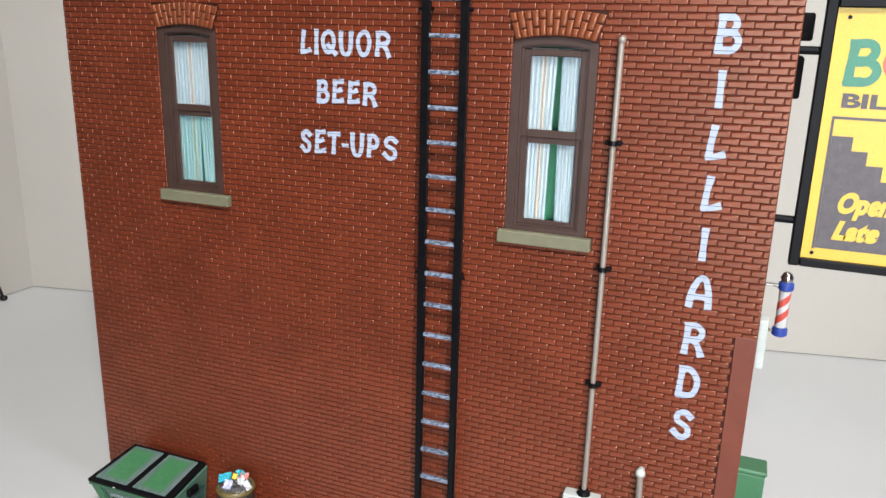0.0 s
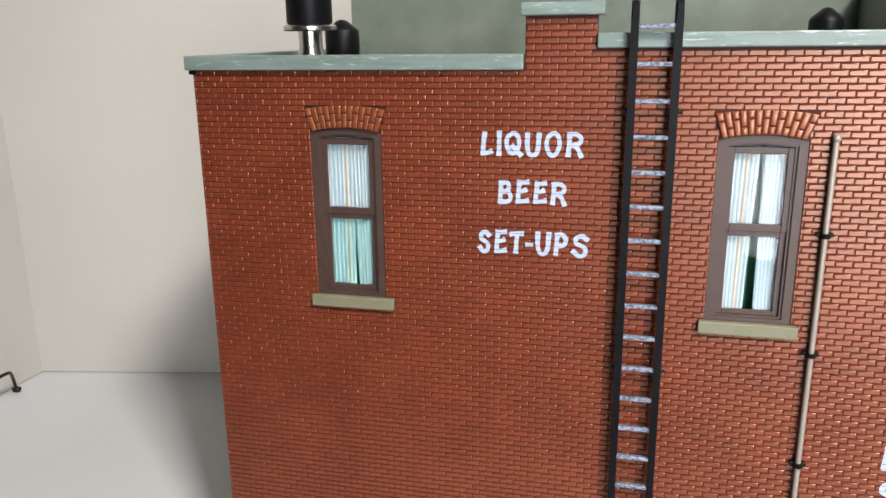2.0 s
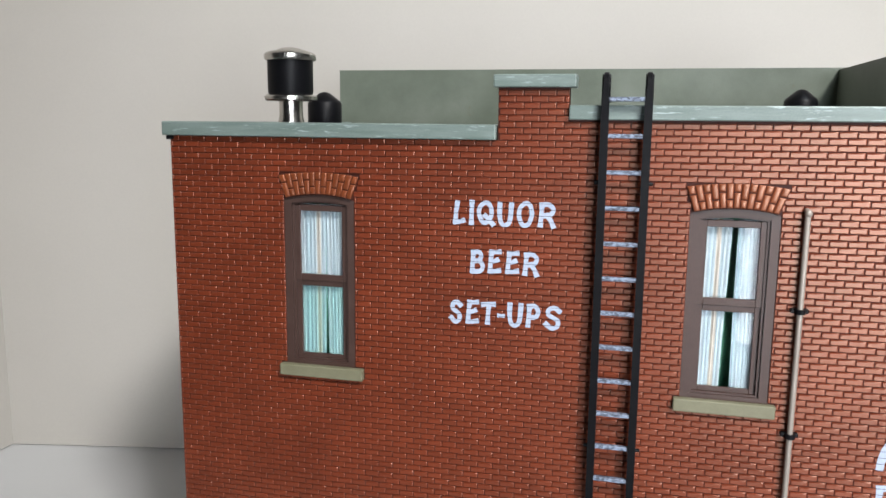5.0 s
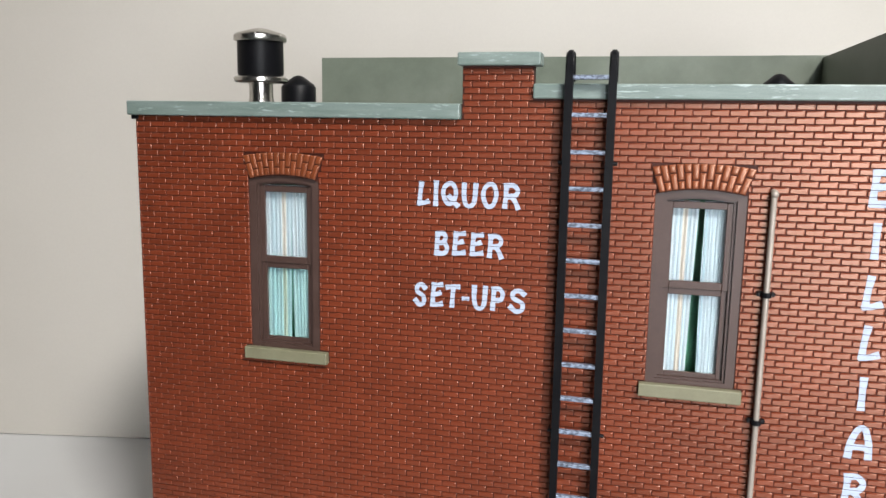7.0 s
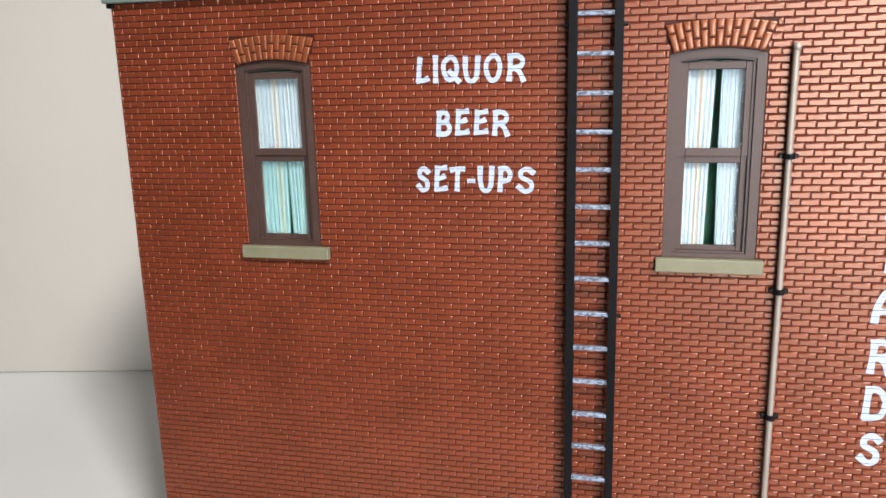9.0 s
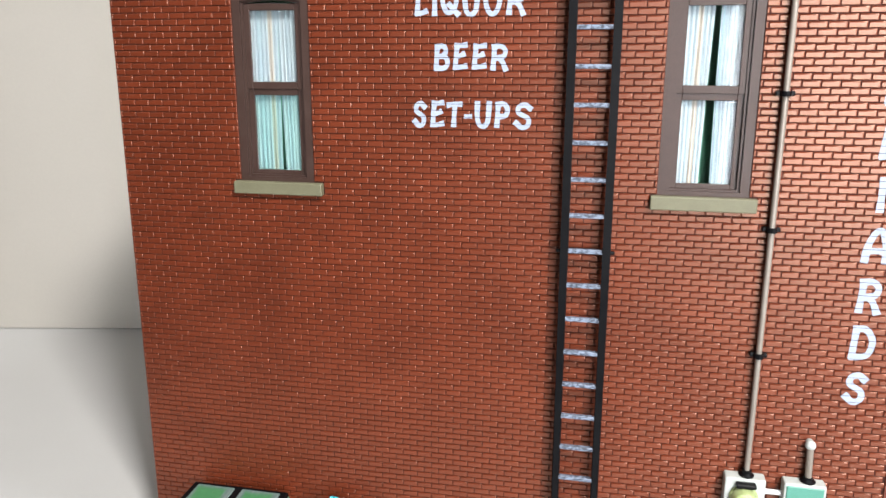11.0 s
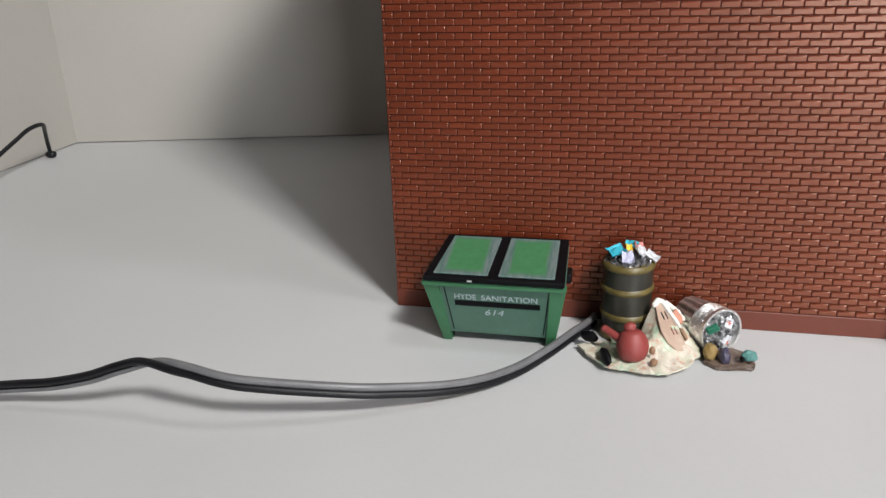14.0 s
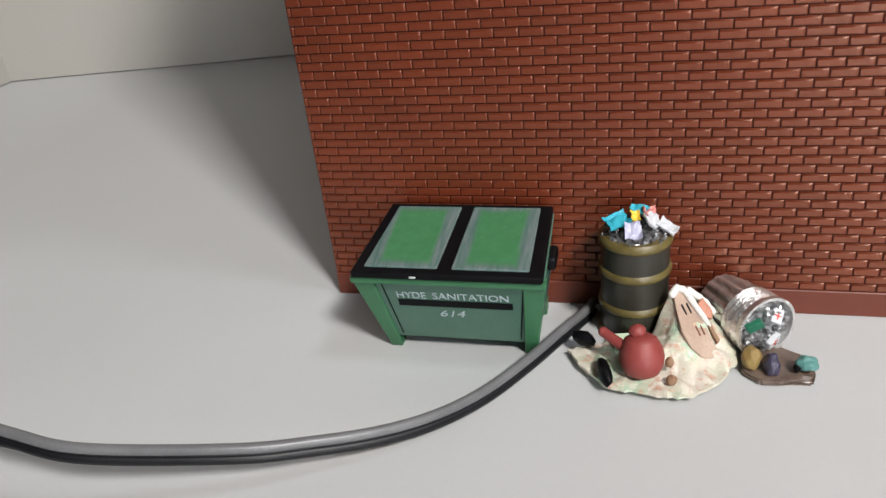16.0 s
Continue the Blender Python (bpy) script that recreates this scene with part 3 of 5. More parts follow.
# painted words on the wall, letter by letter: brush strokes through points of a unit box
BRUSH = {
    "L": ([(0.30, 1.0), (0.16, 0.5), (0.10, 0.06)], [(0.08, 0.05), (0.5, 0.06), (0.97, 0.14)]),
    "I": ([(0.66, 1.0), (0.48, 0.5), (0.42, 0.0)],),
    "Q": ([(0.5, 1.0), (0.1, 0.8), (0.03, 0.45), (0.3, 0.06), (0.7, 0.1), (0.93, 0.5), (0.8, 0.88), (0.5, 1.0)], [(0.45, 0.38), (0.7, 0.2), (1.04, -0.04)]),
    "O": ([(0.5, 1.0), (0.12, 0.8), (0.03, 0.42), (0.3, 0.02), (0.72, 0.06), (0.96, 0.5), (0.82, 0.9), (0.5, 1.0)],),
    "U": ([(0.06, 1.0), (0.05, 0.45), (0.22, 0.06), (0.6, 0.0), (0.88, 0.25), (0.98, 1.0)],),
    "R": ([(0.12, 1.0), (0.08, 0.5), (0.02, 0.0)], [(0.05, 0.97), (0.6, 1.0), (0.95, 0.8), (0.8, 0.55), (0.25, 0.46)], [(0.45, 0.48), (0.75, 0.28), (0.98, -0.04)]),
    "B": ([(0.16, 1.0), (0.08, 0.5), (0.06, 0.0)], [(0.08, 0.98), (0.65, 1.0), (0.85, 0.8), (0.65, 0.58), (0.25, 0.53)], [(0.25, 0.53), (0.75, 0.52), (1.0, 0.28), (0.75, 0.02), (0.05, 0.0)]),
    "E": ([(0.22, 1.0), (0.10, 0.5), (0.05, 0.0)], [(0.12, 0.97), (0.55, 0.97), (0.98, 1.0)], [(0.12, 0.52), (0.45, 0.52), (0.8, 0.6)], [(0.04, 0.03), (0.5, 0.03), (0.98, 0.08)]),
    "S": ([(0.98, 0.84), (0.62, 1.0), (0.2, 0.9), (0.16, 0.66), (0.5, 0.53), (0.86, 0.38), (0.84, 0.1), (0.42, 0.0), (0.0, 0.2)],),
    "T": ([(0.0, 0.92), (0.5, 0.97), (1.0, 0.97)], [(0.56, 0.96), (0.48, 0.5), (0.44, 0.0)]),
    "P": ([(0.14, 1.0), (0.08, 0.5), (0.02, 0.0)], [(0.05, 0.97), (0.65, 1.0), (0.98, 0.76), (0.8, 0.48), (0.25, 0.42)]),
    "A": ([(0.02, 0.0), (0.10, 0.5), (0.40, 0.95), (0.70, 0.97), (0.92, 0.5), (0.96, 0.0)], [(0.12, 0.34), (0.5, 0.34), (0.9, 0.34)]),
    "D": ([(0.14, 1.0), (0.08, 0.5), (0.05, 0.0)], [(0.08, 0.98), (0.6, 0.97), (0.98, 0.6), (0.85, 0.15), (0.5, 0.02), (0.05, 0.0)]),
    "-": ([(0.0, 0.42), (0.5, 0.5), (1.0, 0.6)],),
}


def brushed(ch, x0, x1, z0, z1, width=1.3, front=0.0, cut=True):
    """A brush-painted letter: flat strokes with flared ends, cut through where the brick courses part."""
    bm = bmesh.new()
    w = width / 2
    for level, stroke in enumerate(BRUSH[ch]):
        closed = stroke[0] == stroke[-1]
        pts = [stroke[-2]] + stroke + [stroke[1]] if closed else stroke
        line = smooth_path([(x0 + w + u * (x1 - x0 - width), 0.0, z0 + w * 0.9 + v * (z1 - z0 - 1.8 * w)) for u, v in pts], 6)
        if closed:
            line = line[6:-7]
        y = front - 0.035 - 0.012 * level
        sides = []
        for i, p in enumerate(line):
            d = (line[(i + 1) % len(line)] - line[i - 1] if closed else line[min(i + 1, len(line) - 1)] - line[max(i - 1, 0)]).normalized()
            f = 0.35 if closed else i / (len(line) - 1)
            half = w * (0.92 + 0.22 * abs(2 * f - 1) ** 2 + 0.08 * noise.noise(p * 0.9))
            n = Vector((-d.z, 0, d.x)) * half
            if i == 0 and not closed:
                p = p - d * w * 0.8
            if i == len(line) - 1 and not closed:
                p = p + d * w * 0.8
            sides.append([bm.verts.new((q.x, yy, q.z)) for q, yy in ((p + n, y), (p - n, y), (p - n, front + 0.06), (p + n, front + 0.06))])
        for a, b in zip(sides, sides[1:] + sides[:1] if closed else sides[1:]):
            for k in range(4):
                bm.faces.new((a[k], a[(k + 1) % 4], b[(k + 1) % 4], b[k]))
        if not closed:
            bm.faces.new(sides[0])
            bm.faces.new(sides[-1][::-1])
    r = math.ceil((z0 - 5.0) / ((TOP_L - 5.0) / 108))
    while cut:
        z = 5.0 + r * (TOP_L - 5.0) / 108
        if z > z1 + 0.5:
            break
        for edge in (z - 0.09, z + 0.03):
            bmesh.ops.bisect_plane(bm, geom=bm.verts[:] + bm.edges[:] + bm.faces[:], plane_co=(0, 0, edge), plane_no=(0, 0, 1))
        gone = [f for f in bm.faces if z - 0.09 < f.calc_center_median().z < z + 0.03]
        bmesh.ops.delete(bm, geom=gone, context="FACES")
        r += 1
    return bm


WORDS = (
    ("LIQUOR", (84.4, 88.2, 88.9, 90.5, 91.0, 96.0, 96.5, 101.1, 101.7, 106.6, 107.4, 112.2), 157.8, 164.7),
    ("BEER", (89.3, 93.6, 94.2, 98.2, 99.0, 103.0, 103.7, 108.2), 144.9, 151.5),
    ("SET-UPS", (83.8, 87.7, 88.4, 92.3, 92.6, 96.9, 97.1, 99.4, 99.8, 104.3, 104.9, 108.9, 109.7, 114.6), 130.6, 137.4),
)
for word, xs, z0, z1 in WORDS:
    for k, ch in enumerate(word):
        a, b = xs[2 * k], xs[2 * k + 1]
        za, zb = (z0 + 2.6, z0 + 3.5) if ch == "-" else (z0 + 0.12 * (k % 3), z1 + 0.15 * ((k * 2) % 3 - 1))
        part("painted_letter", brushed(ch, a, b, za, zb, 1.25 if ch != "-" else 1.0), M_white_paint, wall, "white hand-painted letter " + ch if ch != "-" else "white hand-painted hyphen")
DOWN = (("B", 192.8, 198.8, 162.1, 170.7), ("I", 194.5, 196.3, 149.8, 158.5), ("L", 193.4, 198.5, 137.5, 146.1), ("L", 193.7, 199.0, 125.2, 134.1),
        ("I", 194.9, 196.8, 113.0, 121.5), ("A", 193.1, 199.5, 100.7, 109.4), ("R", 193.3, 199.0, 88.3, 97.0), ("D", 193.0, 199.1, 76.4, 85.2), ("S", 193.0, 198.6, 64.6, 73.1))
for ch, a, b, za, zb in DOWN:
    part("painted_letter", brushed(ch, a, b, za, zb, 1.6), M_white_paint, wall, "white hand-painted letter " + ch)

# ---- things fixed to the side wall ----
def ladder():
    lad = thing("roof_ladder", (128.8, -3.6, 3.9), "black plastic wall ladder with dry-brushed rungs and hooped top", "ladder")
    sec = [(-1.0, -0.8), (1.0, -0.8), (1.0, 0.8), (-1.0, 0.8)]
    for x in (123.7, 134.1):
        hoop = [(x, -3.7 + 2.6 * (1 - math.cos(a)), 194.4 + 2.6 * math.sin(a)) for a in [math.pi * k / 10 for k in range(11)]]
        path = [(x, -3.7, 3.9), (x, -3.7, 100), (x, -3.7, 190), (x, -3.7, 194.4)] + hoop[1:] + [(x, 1.5, 189.8)]
        rings = []
        bm = bmesh.new()
        pts = [Vector(p) for p in path]
        for i, p in enumerate(pts):
            d = (pts[min(i + 1, len(pts) - 1)] - pts[max(i - 1, 0)]).normalized()
            nrm = Vector((1, 0, 0)).cross(d)
            rings.append([bm.verts.new(p + Vector((a, 0, 0)) + nrm * b) for a, b in sec])
        for a, b in zip(rings, rings[1:]):
            for k in range(4):
                bm.faces.new((a[k], a[(k + 1) % 4], b[(k + 1) % 4], b[k]))
        bm.faces.new(rings[0])
        bm.faces.new(rings[-1][::-1])
        long = [e for e in bm.edges if abs((e.verts[0].co - e.verts[1].co).x) < 1e-6 and e.calc_length() > 0.5]
        bmesh.ops.bevel(bm, geom=long, offset=0.45, segments=3, affect="EDGES")
        part("rail", bm, M_black, lad, smooth=True)
        for z in (27.0, 101.0, 170.5):
            bm = bmesh.new()
            box(bm, x - 0.6, x + 0.6, -3.2, 0.1, z - 0.6, z + 0.6, 0.15)
            s = 1 if x > 128 else -1
            rod(bm, (x + s * 0.8, -3.6, z), (x + s * 2.0, -3.6, z), 0.55, 0.45, 8)
            part("wall_bracket", bm, M_black, lad)
    for k in range(21):
        z = 11.1 + 9.0 * k
        part("rung", solid_box(124.4, 133.4, -4.3, -2.9, z - 0.55, z + 0.55, 0.18), M_rung, lad, "dry-brushed pale blue rung")
    return lad


ladder()


def conduit():
    c = thing("wall_conduit", (172.4, -1.7, 44), "weathered grey conduit clipped to the brick wall", "conduit")
    path = [(172.4, -1.7, 43.0), (172.4, -1.7, 100), (172.4, -1.7, 163.6)] + [(172.4, -1.7 + 1.2 * (1 - math.cos(a)), 163.6 + 1.2 * math.sin(a)) for a in (0.5, 1.0, 1.57)] + [(172.4, 1.0, 164.8)]
    part("pipe", tube(bmesh.new(), path, 0.72, 12), M_pipe, c, smooth=True)
    bm = bmesh.new()
    lump(bm, (172.5, -1.7, 164.3), (0.95, 1.0, 1.05), 3, 0.1)
    part("elbow", bm, M_pipe, c, smooth=True)
    for z in (140.2, 108.2, 76.2):
        bm = bmesh.new()
        rod(bm, (172.4, -1.7, z - 0.6), (172.4, -1.7, z + 0.6), 1.25, None, 12)
        box(bm, 170.3, 174.5, -1.4, 0.1, z - 0.55, z + 0.55, 0.2)
        part("clamp", bm, M_black, c, "black pipe clamp")


conduit()


def cabinet_body(x0, x1, z0, z1, dx, dz):
    bm = bmesh.new()
    box(bm, x0, x1, -4.0, 0.1, z0, z1, 0.45, 2)
    return bm


def electric_boxes():
    m = thing("electric_meter_box", (172, -4, 26), "pale-edged teal electric meter box with round meter on brick wall", "meter box")
    part("body", cabinet_body(167.0, 177.0, 25.9, 43.3, 0, 0), M_box_edge, m, "rubbed pale grey case")
    part("door", solid_box(167.6, 176.4, -4.25, -3.8, 26.6, 33.6, 0.18), M_teal, m, "teal lower door")
    part("latch", solid_box(168.3, 169.4, -4.9, -4.2, 29.2, 30.7, 0.2), M_black, m)
    bm = bmesh.new()
    lathe(bm, [(3.6, 0), (3.6, 0.5), (3.3, 0.7), (3.25, 2.8), (2.9, 3.6), (2.2, 3.9)], (171.8, -4.0, 38.1), 28, turn=Matrix.Rotation(math.pi / 2, 3, "X"))
    part("meter", bm, M_meter, m, "yellow-green round meter", smooth=True)
    part("shade_bar", solid_box(169.6, 174.5, -6.0, -3.9, 41.4, 42.6, 0.3), M_black, m)
    bm = bmesh.new()
    lathe(bm, [(1.9, 0), (1.9, 0.4), (1.2, 0.9), (1.2, 1.6)], (172.4, -1.8, 43.2), 16)
    part("flange", bm, M_black, m)
    b = thing("electric_switch_box", (186.3, -4, 26), "teal electric switch box with rubbed pale edges on brick wall", "switch box")
    part("body", cabinet_body(181.3, 191.4, 25.9, 43.3, 0, 0), M_box_edge, b, "rubbed pale grey case")
    part("door", solid_box(181.9, 190.8, -4.3, -3.8, 26.5, 42.7, 0.2), M_teal, b, "teal door")
    part("latch", solid_box(182.8, 183.9, -4.9, -4.2, 33.8, 35.4, 0.2), M_black, b)
    bm = bmesh.new()
    lathe(bm, [(1.9, 0), (1.9, 0.4), (1.1, 0.9), (1.1, 1.4)], (187.2, -1.8, 43.2), 16)
    part("flange", bm, M_black, b)
    bm = bmesh.new()
    rod(bm, (187.2, -1.8, 44), (186.9, -1.8, 53.0), 0.85, 0.85, 12)
    part("conduit", bm, M_pipe, b)
    bm = bmesh.new()
    lump(bm, (186.9, -1.6, 53.3), (1.35, 1.35, 1.35), 5, 0.05)
    rod(bm, (186.9, -1.4, 53.5), (186.9, 0.4, 53.5), 0.9, 0.9, 12)
    part("elbow", bm, M_box_edge, b, smooth=True)
    for z in (39.4, 29.5):
        part("link_pipe", rod(bmesh.new(), (176.8, -2.0, z), (181.5, -2.0, z), 0.7, None, 12), M_white_plastic, b, "pale link pipe", smooth=True)


electric_boxes()

# ---- roof ----
def roof_tank():
    x, y = 24.4, 30
    t = thing("roof_ventilator", (x, y, 172), "black drum ventilator with nickel cap and collar on roof", "ventilator")
    bm = bmesh.new()
    lathe(bm, [(5.2, 172), (4.8, 182), (3.7, 186.5), (3.7, 191.4)], (x, y, 0), 28)
    part("stem", bm, M_chrome, t, "nickel stem", smooth=True)
    part("collar", lathe(bmesh.new(), [(7.7, 191.2), (8.3, 191.6), (8.3, 192.6), (7.5, 193.2)], (x, y, 0), 32), M_chrome, t, "nickel collar", smooth=True)
    part("drum", lathe(bmesh.new(), [(6.8, 193.2), (7.1, 194), (7.1, 203), (7.1, 204)], (x, y, 0), 32), M_black, t, "black drum", smooth=True)
    part("cap", lathe(bmesh.new(), [(7.8, 203.6), (8.1, 204.0), (8.1, 205.4), (7.5, 206.0), (3.0, 207.4), (0.8, 207.8)], (x, y, 0), 32), M_chrome, t, "nickel cap", smooth=True)


def roof_vent(x, y, r, apex):
    t = thing("roof_vent", (x, y, 172), "black capped vent pipe on the flat roof", "vent", "roof vents")
    part("stem", rod(bmesh.new(), (x, y, 172), (x, y, apex - 6), r * 0.55, None, 16), M_black, t)
    part("hood", lathe(bmesh.new(), [(r * 0.95, apex - 14.5), (r, apex - 14), (r, apex - 4.0), (r * 0.9, apex - 3.0), (r * 0.3, apex - 0.4), (r * 0.08, apex)], (x, y, 0), 14), M_black, t, smooth=True)


roof_tank()
roof_vent(25.2, 56, 5.9, 195.0)
roof_vent(181.8, 71, 5.2, 196.6)

# ---- hanging sign on the front ----
def hanging_sign():
    s = thing("hanging_sign", (230, 6, 114), "black-framed yellow and charcoal hanging bar sign on brackets", "sign")
    x0, x1, z0, z1 = 215.2, 246.0, 113.6, 174.8
    bm = bmesh.new()
    for b6 in ((x0, x0 + 2.4, z0, z1), (x1 - 2.4, x1, z0, z1), (x0 + 2.4, x1 - 2.4, z0, z0 + 2.0), (x0 + 2.4, x1 - 2.4, z1 - 2.2, z1)):
        box(bm, b6[0], b6[1], 4.2, 8.0, b6[2], b6[3], 0.3)
    part("sign_frame", bm, M_black, s, "black frame")
    board = part("sign_board", solid_box(x0 + 2.2, x1 - 2.2, 5.6, 7.0, z0 + 1.8, z1 - 2.0), M_sign_yellow, s, "yellow enamel board")
    steps = [(220.4, 118.3), (243, 118.3), (243, 135.0), (231.7, 135.0), (231.7, 138.4), (228.2, 138.4), (228.2, 141.5), (224.8, 141.5), (224.8, 144.7), (220.4, 144.7)]
    part("printed_panel", prism(bmesh.new(), steps, 5.50, 5.6), M_sign_dark, board, "stepped charcoal panel")
    bm = bmesh.new()
    box(bm, 219.8, 243.2, 5.52, 5.6, 148.5, 149.1)
    box(bm, 219.8, 220.35, 5.52, 5.6, 118.0, 148.45)
    part("printed_border", bm, M_sign_dark, board)
    part("painted_emblem", brushed("B", 220.4, 228.2, 156.0, 166.0, 2.0, 5.56, False), M_sign_green, board, "green emblem letter")
    part("painted_emblem", lathe(bmesh.new(), [(4.3, 0.0), (4.3, 0.08)], (232.4, 5.58, 161.2), 28, turn=Matrix.Rotation(math.pi / 2, 3, "X")), M_sign_red, board, "red emblem disc")
    part("printed_word", glyphs("BIL", 221.2, 230.4, 151.1, 154.3, 5.58, 0.08, 0.04), M_sign_dark, board, "charcoal printed word")
    part("printed_word", glyphs("Open", 223.8, 235.0, 125.6, 132.1, 5.48, 0.08, 0.06, 1.4), M_sign_yellow, board, "yellow printed word")
    part("printed_word", glyphs("Late", 224.2, 233.5, 120.6, 125.3, 5.48, 0.08, 0.06, 1.4), M_sign_yellow, board, "yellow printed word")
    for z in (163.3, 124.3):
        part("sign_arm", rod(bmesh.new(), (W - 0.5, 6.0, z), (x0 + 0.3, 6.0, z), 0.95, None, 14), M_black, s, "black bracket arm", smooth=True)
    part("topper", prism(bmesh.new(), [(213.2, 184.6), (224, 184.6), (224, 194.5), (213.8, 193.8)], 5.2, 6.6), M_white_plastic, s, "white topper plate")
    part("topper_print", prism(bmesh.new(), [(213.6, 185.0), (223.6, 185.0), (223.6, 190.2), (213.9, 189.6)], 5.1, 5.25), M_sign_green, s, "green topper band")
    part("topper_post", rod(bmesh.new(), (221, 6, 174.6), (221, 6, 184.8), 0.8, None, 10), M_black, s)
    for x, z in ((220.2, 170.6), (220.0, 117.0)):
        part("rivet", rod(bmesh.new(), (x, 5.3, z), (x, 5.7, z), 0.45, None, 10), M_black, s)


hanging_sign()

# ---- what shows of the front, past the corner ----
for z0, z1 in ((0.0, 6.0), (13.0, 21.0), (86.0, 99.0)):
    part("facade_block", solid_box(W, W + 2.2, 3.4, 8.0, z0, z1, 0.5, 2), M_box_edge, building, "pale worn corner block")
part("facade_hood", solid_box(W, W + 4.0, 34, 56, 165, 172, 0.5), M_black, building, "dark window hood")
part("facade_hood", solid_box(W, W + 3.0, 38, 52, 150, 161, 0.5), M_navy, building, "dark shutter")


def barber_pole():
    x, y = 219.0, 60.0
    p = thing("barber_pole", (x, y, 75), "striped barber pole with blue caps on the front wall", "barber pole")
    part("pole", lathe(bmesh.new(), [(1.7, 78.2), (1.7, 90.5)], (x, y, 0), 24), M_white_plastic, p, "white pole", smooth=True)
    for k in range(2):
        bm = bmesh.new()
        rows = []
        for i in range(13):
            a = math.pi * 2 * i / 12 + k * 3.14
            z = 78.4 + 9.6 * i / 12 + k * 0.0
            rows.append([bm.verts.new((x + 1.78 * math.cos(a), y + 1.78 * math.sin(a), z + dz)) for dz in (0.0, 2.6)])
        for u, v in zip(rows, rows[1:]):
            bm.faces.new((u[0], v[0], v[1], u[1]))
        part("red_stripe", bm, M_sign_red, p, "spiral red stripe", smooth=True)
    for z0, z1 in ((75.2, 78.4), (90.2, 93.2)):
        part("cap", lathe(bmesh.new(), [(1.6, z0), (2.3, z0 + 0.6), (2.3, z1 - 0.6), (1.6, z1)], (x, y, 0), 24), M_blue, p, "blue cap", smooth=True)
    part("finial", lathe(bmesh.new(), [(1.6, 93.2), (1.9, 94.4), (1.3, 95.8), (0.4, 96.3)], (x, y, 0), 20), M_chrome, p, "pale metal finial", smooth=True)
    for z in (76.8, 91.7):
        part("bracket", rod(bmesh.new(), (W - 0.2, y, z), (x - 1.6, y, z), 0.6, None, 10), M_chrome, p)


barber_pole()
bm = bmesh.new()
box(bm, W + 0.2, 219.8, 36, 44, 0, 38.5, 0.6, 2)
box(bm, W + 0.1, 220.2, 35.6, 44.4, 38.5, 40.0, 0.4)
single("storage_cupboard", bm, M_bin_green, "dark green upright cupboard against the front wall", "cupboard", base=(215, 40, 0))

